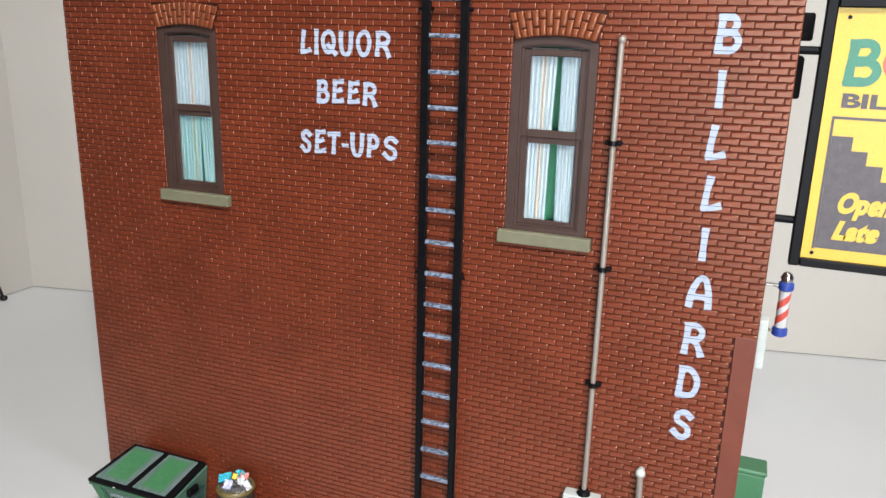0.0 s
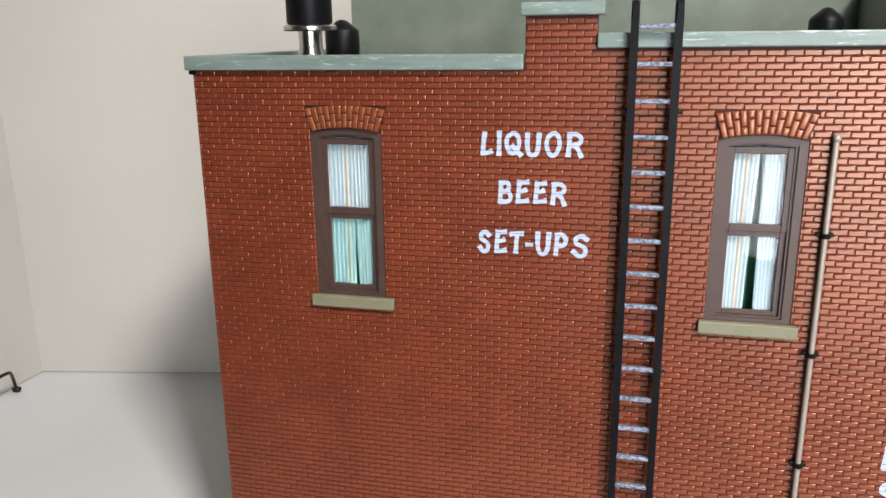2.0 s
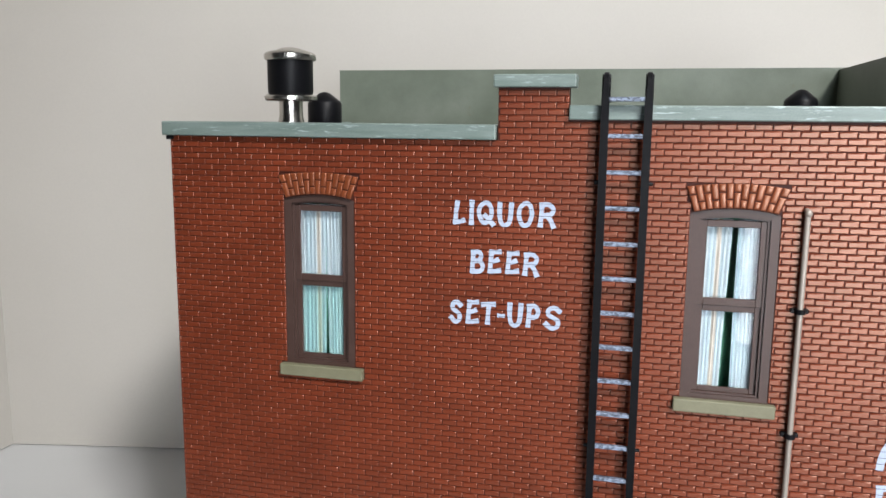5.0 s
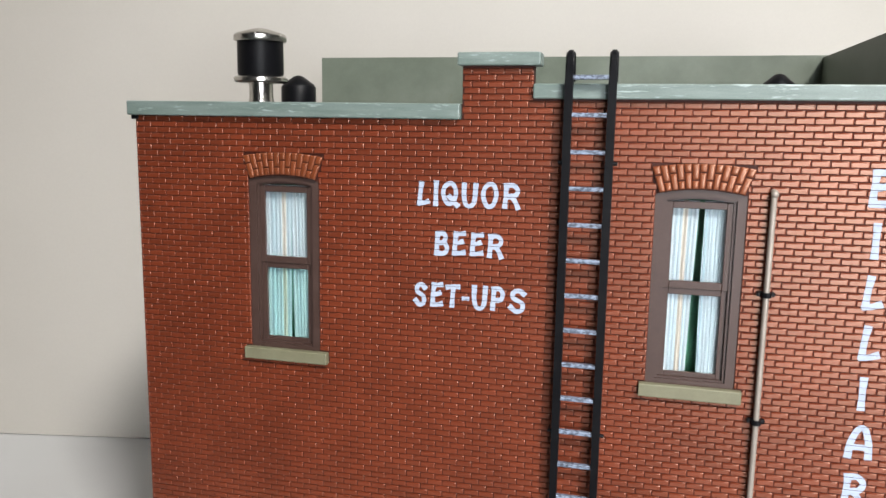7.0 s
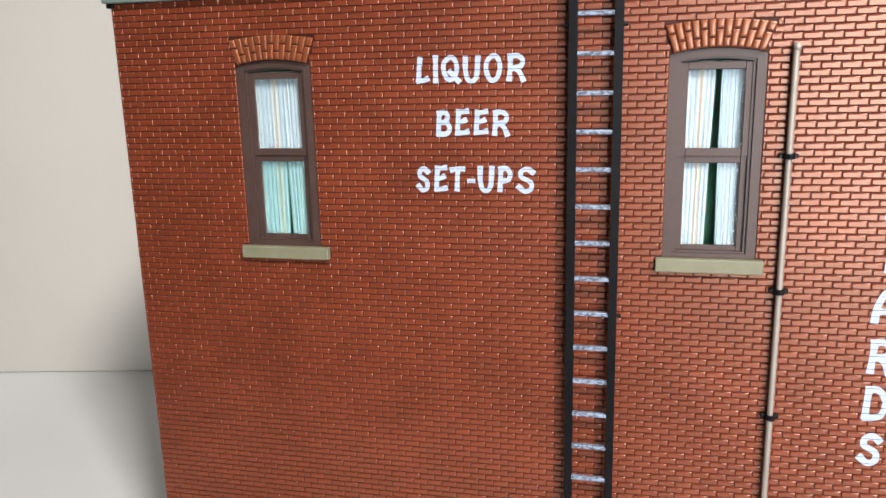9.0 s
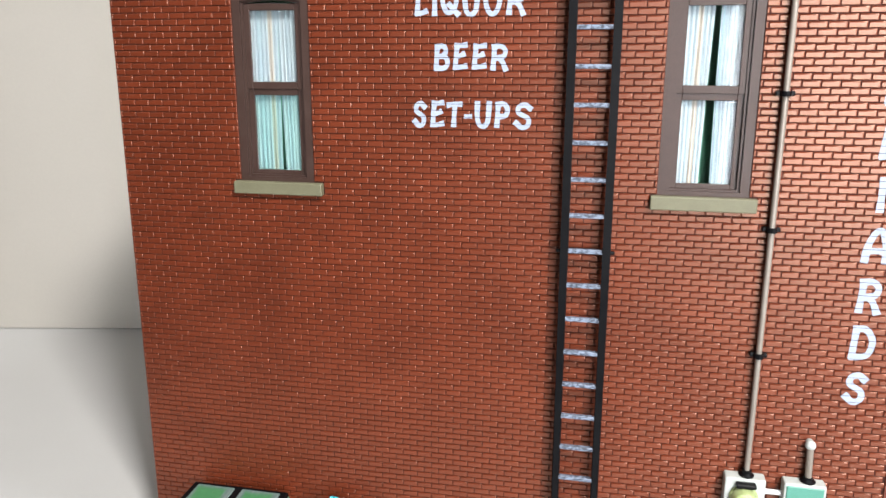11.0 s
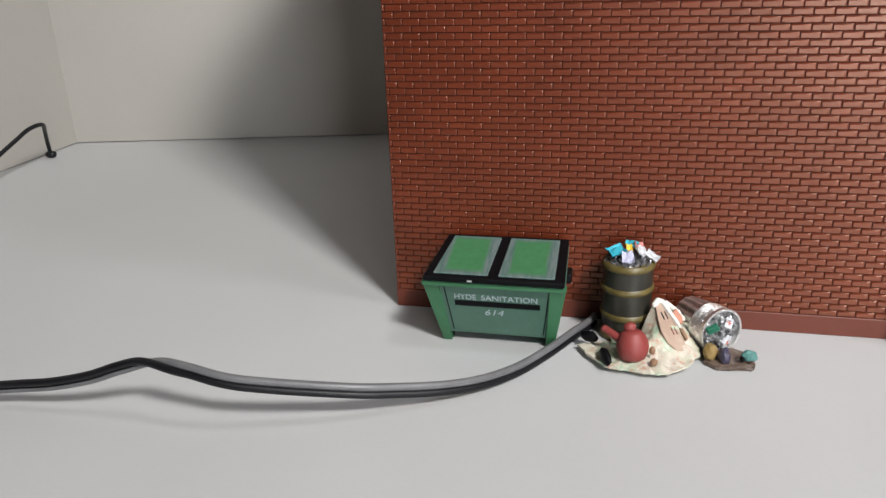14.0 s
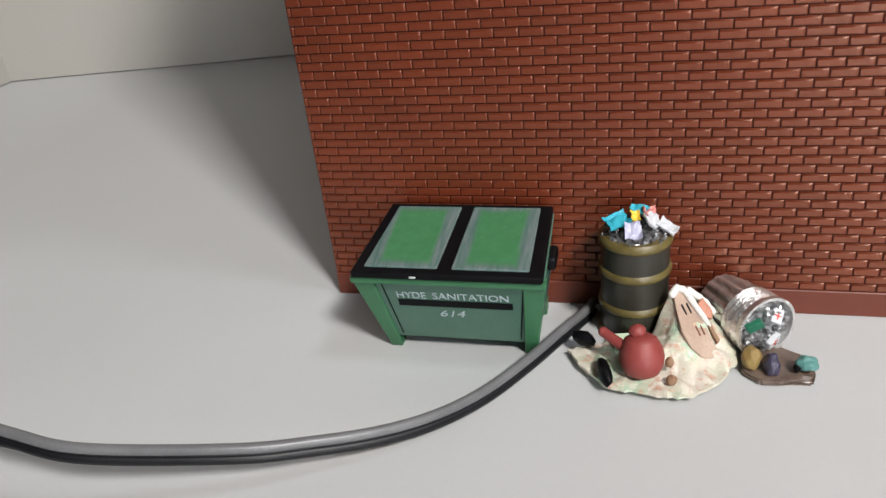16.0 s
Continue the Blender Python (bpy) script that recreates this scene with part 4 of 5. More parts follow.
# ---- things on the board beside the wall ----
def skip():
    """A tapered rubbish skip with a sloping pair of lids."""
    s = thing("rubbish_skip", (29.5, -12, 0), "green metal rubbish skip with black-rimmed lids against wall", "skip")

    def section(z):
        u = z / 18.4
        return 16.6 - 3.9 * u, 43.2 + 2.9 * u, -16.2 - 5.0 * u, -1.6 - 0.4 * u

    def on_front_skip(bm):
        for v in bm.verts:
            v.co.x = 29.9 + (v.co.x - 29.9) * (1 + 0.10 * (v.co.z - 10) / 10)
            v.co.y += section(v.co.z)[2]
        return bm

    bm = bmesh.new()
    rings = []
    for z in (2.4, 18.2):
        a, b, c, d = section(z)
        zb = z + (2.7 if z > 10 else 0)
        rings.append([bm.verts.new(p) for p in ((a, c, z), (b, c, z), (b - 0.5, d, zb), (a + 2.4, d, zb))])
    bm.faces.new(rings[0][::-1])
    bm.faces.new(rings[1])
    for k in range(4):
        bm.faces.new((rings[0][k], rings[0][(k + 1) % 4], rings[1][(k + 1) % 4], rings[1][k]))
    bmesh.ops.bevel(bm, geom=list(bm.edges), offset=0.25, segments=1, affect="EDGES")
    body = part("body", bm, M_bin_front, s, "faded green tapered body")
    # corner legs that stand proud of the front
    for left in (True, False):
        bm = bmesh.new()
        rows = []
        for z in (0.0, 5.5, 17.9):
            a, b, c, d = section(z)
            w = 4.6 if z > 10 else (3.4 if z > 3 else 2.9)
            xa, xb = (a - 0.3, a + w - 1.0) if left else (b - w + 1.0, b + 0.3)
            rows.append([bm.verts.new(p) for p in ((xa, c - 0.55, z), (xb, c - 0.55, z), (xb, c + 1.6, z), (xa, c + 1.6, z))])
        bm.faces.new(rows[0][::-1])
        bm.faces.new(rows[-1])
        for p, q in zip(rows, rows[1:]):
            for k in range(4):
                bm.faces.new((p[k], p[(k + 1) % 4], q[(k + 1) % 4], q[k]))
        bmesh.ops.bevel(bm, geom=list(bm.edges), offset=0.18, segments=1, affect="EDGES")
        part("front_leg", bm, M_bin_green, s, "bright green corner leg")
        x = 17.6 if left else 42.4
        part("back_leg", solid_box(x - 1.4, x + 1.4, -4.6, -1.8, 0.0, 3.0, 0.2), M_bin_green, s)
        part("castor", solid_box(x - 1.5, x + 1.0, -15.4, -12.6, 0.0, 2.6, 0.5), M_black, s, "black castor")
    # raised black strips stand for the dark inside the panel grooves
    for x in (18.4, 41.6):
        part("groove_strip", on_front_skip(solid_box(x - 0.12, x + 0.12, -0.10, 0.1, 3.4, 16.8)), M_black, body, "thin black strip standing for a panel groove")
    part("front_rim", solid_box(12.6, 46.3, -22.0, -20.8, 16.9, 18.2, 0.2), M_bin_green, s)
    # side scuffs and pocket
    a, b, c, d = section(10)
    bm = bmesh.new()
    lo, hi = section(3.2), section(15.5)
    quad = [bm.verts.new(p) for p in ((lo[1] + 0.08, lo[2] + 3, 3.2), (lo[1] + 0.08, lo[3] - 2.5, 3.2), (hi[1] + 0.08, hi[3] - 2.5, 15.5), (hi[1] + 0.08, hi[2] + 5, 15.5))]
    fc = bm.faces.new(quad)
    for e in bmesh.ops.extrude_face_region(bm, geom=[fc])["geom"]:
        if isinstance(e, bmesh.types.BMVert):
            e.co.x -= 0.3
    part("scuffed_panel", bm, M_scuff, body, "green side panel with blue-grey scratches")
    for x0, x1 in ((45.2, 46.9), (12.4, 13.9)):
        part("lifting_pocket", solid_box(x0, x1, -13.5, -8.5, 15.4, 18.0, 0.6, 2), M_black, s, "black lifting pocket")
    # lids: a sloping black frame with two panels
    slope = math.atan2(2.8, 18.4)
    turn = Matrix.Rotation(slope, 3, "X")

    def on_lid(x0, x1, v0, v1, h0, h1, bev):
        bm = bmesh.new()
        box(bm, x0, x1, v0, v1, h0, h1, bev)
        for v in bm.verts:
            u, w = (v.co.x - 12.2) / 34.4, v.co.y / 20.2
            v.co.x += (0.9 + 2.3 * w) * (1 - u) - (0.7 + 0.4 * w) * u
            v.co = turn @ v.co + Vector((0, -22.6, 18.3))
        return bm

    lid = part("lid_frame", on_lid(12.2, 46.6, 0.0, 20.2, 0.0, 1.4, 0.3), M_navy, s, "black sloping lid frame")
    for x0, x1 in ((14.4, 27.9), (30.5, 44.2)):
        part("lid", on_lid(x0, x1, 1.5, 18.9, 1.2, 1.75, 0.2), M_lid, s, "green hinged lid with rubbed grey edges")
    part("lid_handle", on_lid(23.2, 24.4, -0.22, 0.4, 0.5, 0.9, 0.1), M_box_edge, s, "small pale lid tab")
    # lettering on the front, which leans outward towards the top
    def on_front(bm):
        for v in bm.verts:
            c = section(v.co.z)[2]
            v.co.y += c
        return bm

    for word, x0, x1 in (("HYDE", 20.0, 25.2), ("SANITATION", 26.4, 39.6)):
        part("painted_word", on_front(glyphs(word, x0, x1, 12.9, 14.4, -0.05, 0.1, 0.0)), M_bin_words, body, "white painted word")
    part("painted_bar", on_front(solid_box(20.0, 40.2, -0.16, 0.1, 11.0, 12.5)), M_navy, body, "dark painted bar")
    part("painted_number", on_front(glyphs("614", 27.2, 31.6, 8.5, 10.1, -0.05, 0.1, 0.0, 0.5)), M_bin_words, body, "white painted number")


skip()


def scraps(parent, items):
    for name, mat, c, size, tilt, seed in items:
        bm = bmesh.new()
        m = Euler([radians(a) for a in tilt]).to_matrix()
        n = 5
        grid = []
        for i in range(n + 1):
            row = []
            for j in range(n + 1):
                u, v = i / n - 0.5, j / n - 0.5
                w = size[2] * (noise.noise(Vector((u * 2.5 + seed, v * 2.5, seed * 1.3))) + 0.5 * u * u * 4)
                k = 1 - 0.25 * abs(noise.noise(Vector((u * 3, seed, v * 3))))
                row.append(bm.verts.new(m @ Vector((u * size[0] * k, v * size[1] * k, w)) + Vector(c)))
            grid.append(row)
        faces = []
        for a, b in zip(grid, grid[1:]):
            for j in range(n):
                faces.append(bm.faces.new((a[j], a[j + 1], b[j + 1], b[j])))
        for e in bmesh.ops.extrude_face_region(bm, geom=faces)["geom"]:
            if isinstance(e, bmesh.types.BMVert):
                e.co -= m @ Vector((0, 0, 0.35))
        part(name, bm, mat, parent)


def oil_drum():
    x, y, r = 59.9, -6.5, 5.9
    d = thing("oil_drum", (x, y, 0), "dark olive oil drum heaped with crumpled rubbish", "drum")
    part("body", lathe(bmesh.new(), [(r * 0.96, 0), (r, 0.5), (r, 6.2), (r, 13.2), (r, 19.0)], (x, y, 0), 40), M_drum, d, smooth=True)
    for z in (0.7, 6.4, 13.2, 19.0):
        part("band", lathe(bmesh.new(), [(r - 0.1, z - 0.9), (r + 0.35, z - 0.45), (r + 0.45, z), (r + 0.35, z + 0.45), (r - 0.1, z + 0.9)], (x, y, 0), 40), M_band, d, "olive-gold hoop", smooth=True)
    bm = bmesh.new()
    lump(bm, (x, y, 19.0), (r * 0.93, r * 0.93, 1.9), 5, 0.12, 3)
    for k in range(190):
        a, q = random.uniform(0, 6.28), r * 0.94 * math.sqrt(random.random())
        h = 19.5 + 1.7 * (1 - (q / r) ** 2)
        turn = Euler((random.uniform(0, 3), random.uniform(0, 3), random.uniform(0, 3))).to_matrix()
        lump(bm, (x + q * math.cos(a), y + q * math.sin(a), h), (random.uniform(0.5, 0.9), random.uniform(0.25, 0.5), random.uniform(0.12, 0.25)), k, 0.8, 1, turn)
    part("ash", bm, M_ash, d, "grey-black crumpled foil and ash", kind="stuff")
    scraps(d, (("scrap", M_cyan, (56.8, -7.6, 22.3), (4.2, 3.4, 1.2), (25, -10, 30), 1), ("scrap", M_cyan, (60.4, -4.2, 22.9), (3.0, 2.0, 0.8), (20, 10, -20), 2),
               ("scrap", M_yellow, (59.7, -6.3, 22.7), (1.7, 2.0, 0.6), (35, 10, 20), 3), ("scrap", M_pink, (62.2, -4.6, 22.6), (3.0, 2.4, 0.7), (30, 20, 40), 4),
               ("scrap", M_paper, (62.4, -7.0, 22.4), (2.4, 3.4, 0.8), (25, 15, 50), 5), ("scrap", M_paper, (65.2, -7.4, 21.3), (3.6, 2.0, 0.8), (15, 25, -25), 6),
               ("scrap", M_lilac, (59.5, -9.6, 21.6), (3.0, 3.2, 0.8), (40, 0, 10), 7)))


oil_drum()


def rubbish_heap():
    h = thing("rubbish_heap", (63, -19, 0), "mottled cream sheet with broken boards and a red pot", "rubbish heap")
    bm = bmesh.new()
    rim = [(48.9, -17.2), (52.6, -22.7), (56.5, -26.6), (61.0, -26.9), (65.6, -27.8), (69.4, -27.2), (73.8, -23.4), (77.0, -17.6), (76.6, -11.5), (72.5, -8.6), (66.5, -10.2), (60.5, -12.0), (54.0, -14.2)]
    rings, n, cx, cy = [], 120, 65.5, -17.5

    # plane of the leaning board: its top, the way down it and across it
    top, down = Vector((66.6, -11.8, 11.3)), Vector((5.0, -9.2, -9.6)).normalized()
    face = down.cross(Vector((0.9, 0.42, 0))).normalized()
    across = face.cross(down)

    def on_board(u, v, lift=0.0):
        return top + across * u + down * v + face * lift

    def draped(px, py):
        """Height of the sheet where the board holds it up."""
        z = top.z - (face.x * (px - top.x) + face.y * (py - top.y)) / face.z
        d = Vector((px, py, z)) - top
        u, v = d.dot(across), d.dot(down)
        left, right = -0.6 - v * 0.05, 2.0 + v * 0.16
        out = max(0.0, left - u) * 2.4 + max(0.0, u - right) * 1.15 + max(0.0, -0.4 - v) * 3.0 + max(0.0, v - 10.5) * 0.6
        return z - (0.6 if out == 0 else 0.3) - out + (0.12 if out == 0 else 0.7) * noise.noise(Vector((px * 0.7, py * 0.7, 3)))

    for k in range(16):
        u = 1 - k / 16
        ring = []
        for i in range(n):
            f = i / n * len(rim)
            a, b = rim[int(f)], rim[(int(f) + 1) % len(rim)]
            px, py = a[0] + (b[0] - a[0]) * (f % 1), a[1] + (b[1] - a[1]) * (f % 1)
            wob = 1 + 0.05 * noise.noise(Vector((i * 0.4, 0, 7))) * u
            px, py = cx + (px - cx) * u * wob, cy + (py - cy) * u * wob
            fold = abs(noise.noise(Vector((px * 0.30, py * 0.30, 2))))
            mound = 4.6 * math.exp(-((px - 71.5) ** 2 + (py + 13.5) ** 2) / 16) + 2.4 * math.exp(-((px - 67) ** 2 + (py + 16) ** 2) / 14)
            z = 1.0 + 1.6 * (1 - u * u) + 1.9 * fold + mound + 0.45 * noise.noise(Vector((px * 0.8, py * 0.8, 5))) + 0.12 * noise.noise(Vector((px * 2.1, py * 2.1, 9)))
            ring.append(bm.verts.new((px, py, max(1.7 if py < -16 else 0.9, z, draped(px, py)))))
        rings.append(ring)
    under = [bm.verts.new((v.co.x, v.co.y, v.co.z - 0.5)) for v in rings[0]]
    base = [bm.verts.new((cx + (v.co.x - cx) * 0.55, cy + (v.co.y - cy) * 0.55, 0.0)) for v in rings[0]]
    for a, b in zip([base, under] + rings, [under] + rings):
        for i in range(n):
            bm.faces.new((a[i], a[(i + 1) % n], b[(i + 1) % n], b[i]))
    bm.faces.new(rings[-1])
    bm.faces.new(base[::-1])
    part("sheet", bm, M_cloth, h, "crumpled cream sheet mottled green and rust", smooth=True)

    def plate(name, outline, thick, mat, label=""):
        """A flat broken piece: corners in space, drawn back by its thickness."""
        bm = bmesh.new()
        pts = [Vector(p) for p in outline]
        back = Vector(thick)
        a = [bm.verts.new(p) for p in pts]
        b = [bm.verts.new(p + back) for p in pts]
        bm.faces.new(a)
        bm.faces.new(b[::-1])
        for i in range(len(a)):
            bm.faces.new((a[i], b[i], b[(i + 1) % len(a)], a[(i + 1) % len(a)]))
        bmesh.ops.bevel(bm, geom=list(bm.edges), offset=0.15, segments=1, affect="EDGES")
        part(name, bm, mat, h, label)

    # a tan board leaning in the sheet, a white ridge along its edge, and a smaller salmon one beside it
    def board(name, outline, mat, label, lift=0.30, thick=0.9):
        plate(name, [on_board(u, v, lift) for u, v in outline], -face * thick, mat, label)

    def ridge(points, r, label, seed):
        """A lumpy strip of moulded sheet that follows an edge."""
        bm = bmesh.new()
        way = [on_board(*p) for p in points]
        for i in range(len(way) - 1):
            for k in range(7):
                f = (i + k / 7) / (len(way) - 1)
                w = r * (1.0 - 0.35 * f + 0.25 * noise.noise(Vector((f * 6, seed, 0))))
                lump(bm, way[i].lerp(way[i + 1], k / 7), (w, w, w * 1.1), seed + k + 7 * i, 0.12, 2)
        part("sheet_fold", bm, M_shard, h, label, smooth=True)

    board("leaning_board", [(-0.5, 0.3), (0.2, -0.3), (1.0, -0.2), (1.7, 1.4), (2.3, 4.4), (2.9, 7.8), (3.3, 11.2), (2.2, 12.6), (0.5, 12.0), (-0.9, 9.8), (-1.4, 7.0), (-1.0, 3.4)], M_tan, "pinkish tan board leaning in the sheet")
    board("broken_board", [(3.0, 3.0), (4.2, 2.2), (5.0, 4.6), (4.6, 6.2), (3.5, 5.6)], M_salmon, "small salmon broken board", 0.28)
    ridge([(-0.6, 0.4, 0.1), (0.4, -0.4, 0.4), (1.4, 0.2, 0.45), (2.1, 2.6, 0.5), (3.0, 5.6, 0.4), (3.6, 7.4, 0.2)], 0.68, "chalky white folded edge", 3)
    ridge([(2.6, 0.4, -0.3), (3.4, 1.4, -0.3), (4.8, 3.0, -0.4), (5.6, 5.2, -0.6)], 0.6, "chalky white folded edge", 9)
    for u, v, mat, label in ((0.2, 3.4, M_black, "dark slot"), (1.1, 3.4, M_black, "dark slot"), (1.2, 7.4, M_slot, "red-brown slot"), (2.0, 7.4, M_slot, "red-brown slot")):
        board("slot", [(u - 0.22, v - 0.9), (u + 0.2, v - 1.0), (u + 0.42, v + 1.0), (u + 0.05, v + 1.1)], mat, label, 0.42, 0.3)
    board("wood_stub", [(3.1, 7.0), (3.8, 6.6), (4.3, 9.9), (3.7, 10.4)], M_wood, "short brown wood plank", 0.6, 0.9)
    for c3, size, seed in (((66.3, -25.2, 3.0), (0.8, 0.7, 1.0), 31), ((65.9, -22.8, 4.6), (0.7, 0.6, 1.0), 32)):
        bm = bmesh.new()
        lump(bm, c3, size, seed, 0.3, 3)
        part("wood_stub", bm, M_wood, h, "rounded brown stub", smooth=True)
    # red pot lying on the sheet, its lid knob up and its spout towards the drum
    turn = Euler((radians(-14), radians(-4), 0)).to_matrix()
    c3 = Vector((61.5, -22.2, 5.2))
    bm = bmesh.new()
    lathe(bm, [(1.6, -3.5), (2.8, -2.8), (3.45, -1.5), (3.7, 0.0), (3.45, 1.5), (2.85, 2.6), (2.75, 2.8), (2.7, 2.95), (1.9, 3.5), (0.9, 3.75)], c3, 36, turn=turn)
    part("pot_body", bm, M_red, h, "dull red round pot", smooth=True)
    bm = bmesh.new()
    lump(bm, c3 + turn @ Vector((-0.5, 0, 4.3)), (1.4, 1.2, 1.2), 4, 0.1, 3)
    part("pot_knob", bm, M_red, h, smooth=True)
    bm = bmesh.new()
    rod(bm, (58.6, -21.6, 6.4), (55.2, -19.2, 7.4), 1.0, 0.85, 12)
    lump(bm, (55.2, -19.2, 7.4), (0.9, 0.88, 0.88), 2, 0.05, 3)
    part("pot_spout", bm, M_red, h, smooth=True)
    for c, size, rz in (((51.6, -15.8, 3.4), (2.3, 1.3, 1.3), -30), ((55.6, -24.2, 2.9), (1.2, 3.4, 1.7), 18)):
        bm = bmesh.new()
        lump(bm, c, size, rz, 0.2, 2, Matrix.Rotation(radians(rz), 3, "Z"))
        part("boot", bm, M_black, h, "glossy black boot", smooth=True)
    part("paper", slab(bmesh.new(), [(56.5, -13.4), (61.0, -12.6), (62.0, -17.4), (57.0, -17.6)], 2.6, 2.9), M_cloth_green, h, "pale green paper")


rubbish_heap()


def fallen_can():
    c = thing("fallen_dustbin", (79, -9, 0), "fallen silver ribbed dustbin spilling rubbish on the board", "dustbin")
    a, b = Vector((74.6, -2.6, 5.0)), Vector((81.6, -13.6, 5.8))
    turn = (b - a).to_track_quat("Z", "Y").to_matrix()
    n = (b - a).length
    part("body", lathe(bmesh.new(), [(3.7, 0), (4.2, 0.4, 0.3), (4.45, n * 0.3, 1), (4.7, n * 0.56, 1), (4.9, n * 0.6)], a, 96, 0.36, 14, turn), M_silver, c, smooth=True)
    bm = bmesh.new()
    prof = [(4.9, n * 0.58), (5.35, n * 0.62), (4.95, n * 0.67), (5.45, n * 0.72), (5.0, n * 0.77), (5.5, n * 0.82), (5.1, n * 0.88), (5.55, n * 0.93), (5.6, n), (5.1, n), (4.7, n * 0.9), (4.5, n * 0.86)]
    lathe(bm, prof, a, 48, turn=turn)
    part("collar", bm, M_silver, c, "ribbed silver mouth", smooth=True)
    d = (b - a).normalized()
    lining = bmesh.new()
    lump(lining, b - d * 1.7, (4.3, 4.3, 1.2), 8, 0.5, 3, turn)
    for k in range(70):
        q, g = 4.3 * math.sqrt(random.random()), random.uniform(0, 6.28)
        lump(lining, b - d * random.uniform(0.3, 1.1) + turn @ Vector((q * math.cos(g), q * math.sin(g), 0)), [random.uniform(0.3, 0.8) for i in range(3)], k, 0.9, 1)
    part("crumpled_foil", lining, M_foil, c, "crumpled bright foil")

    def pack(name, mat, off, size, tilt, label, cross=False):
        """A small packet in the mouth, some with a red cross printed on the face."""
        m = turn @ Euler([radians(v) for v in tilt]).to_matrix()
        mid = b + turn @ Vector(off)
        bm = bmesh.new()
        box(bm, -size[0], size[0], -size[1], size[1], -size[2], size[2], 0.2, 2)
        for v in bm.verts:
            v.co = m @ v.co + mid
        item = part(name, bm, mat, c, label)
        if cross:
            bm = bmesh.new()
            box(bm, -0.11, 0.11, -size[1] * 0.6, size[1] * 0.6, size[2] - 0.05, size[2] + 0.06)
            box(bm, -size[0] * 0.5, -0.12, -0.11, 0.11, size[2] - 0.05, size[2] + 0.06)
            box(bm, 0.12, size[0] * 0.5, -0.11, 0.11, size[2] - 0.05, size[2] + 0.06)
            for v in bm.verts:
                v.co = m @ v.co + mid
            part("red_print", bm, M_sign_red, item, "red printed cross")

    up = turn.transposed() @ Vector((0, 0, 1))
    side = turn.transposed() @ Vector((1, 0, 0))
    up, side = Vector((up.x, up.y, 0)).normalized(), Vector((side.x, side.y, 0)).normalized()

    def at(right, high, out):
        p = side * right + up * high
        return (p.x, p.y, out)

    pack("green_book", M_green_scrap, at(-2.3, 1.0, -0.3), (1.4, 1.0, 0.5), (12, -20, 30), "small green book")
    pack("carton", M_paper, at(2.0, 1.7, -0.4), (1.3, 1.0, 0.5), (-20, 25, 50), "white carton with a red cross", True)
    pack("carton", M_paper, at(1.0, -2.5, 0.3), (1.4, 1.1, 0.5), (25, 10, 25), "white carton with a red cross", True)
    bm = bmesh.new()
    card = [(77.8, -13.6), (80.6, -12.4), (84.6, -12.0), (88.8, -15.2), (89.0, -18.4), (88.2, -21.0), (85.2, -20.4), (83.6, -21.4), (80.2, -21.6), (77.4, -19.0), (78.2, -16.4)]
    slab(bm, card, 0.0, 1.1)
    bmesh.ops.bevel(bm, geom=list(bm.edges), offset=0.35, segments=2, affect="EDGES")
    bmesh.ops.triangulate(bm, faces=list(bm.faces))
    bmesh.ops.subdivide_edges(bm, edges=list(bm.edges), cuts=2, use_grid_fill=True)
    for v in bm.verts:
        if v.co.z > 0.5:
            v.co.z += 0.9 * noise.noise(v.co * 0.45) + 0.35 * noise.noise(v.co * 1.6)
    part("flattened_card", bm, M_brown_glass, c, "flattened glossy brown card", smooth=True)
    for name, mat, p, size, seed in (("bag", M_mustard, (79.0, -17.4, 2.4), (1.7, 2.1, 2.2), 11), ("bottle", M_indigo, (82.0, -19.0, 2.6), (1.4, 2.2, 2.2), 12), ("can", M_teal_scrap, (87.4, -18.4, 2.7), (1.9, 1.5, 1.4), 13), ("lid", M_black, (85.9, -18.9, 2.1), (0.7, 0.7, 0.8), 14)):
        bm = bmesh.new()
        lump(bm, p, [0.9 * v for v in size], seed, 0.22, 4)
        part(name, bm, mat, c, smooth=True)


fallen_can()


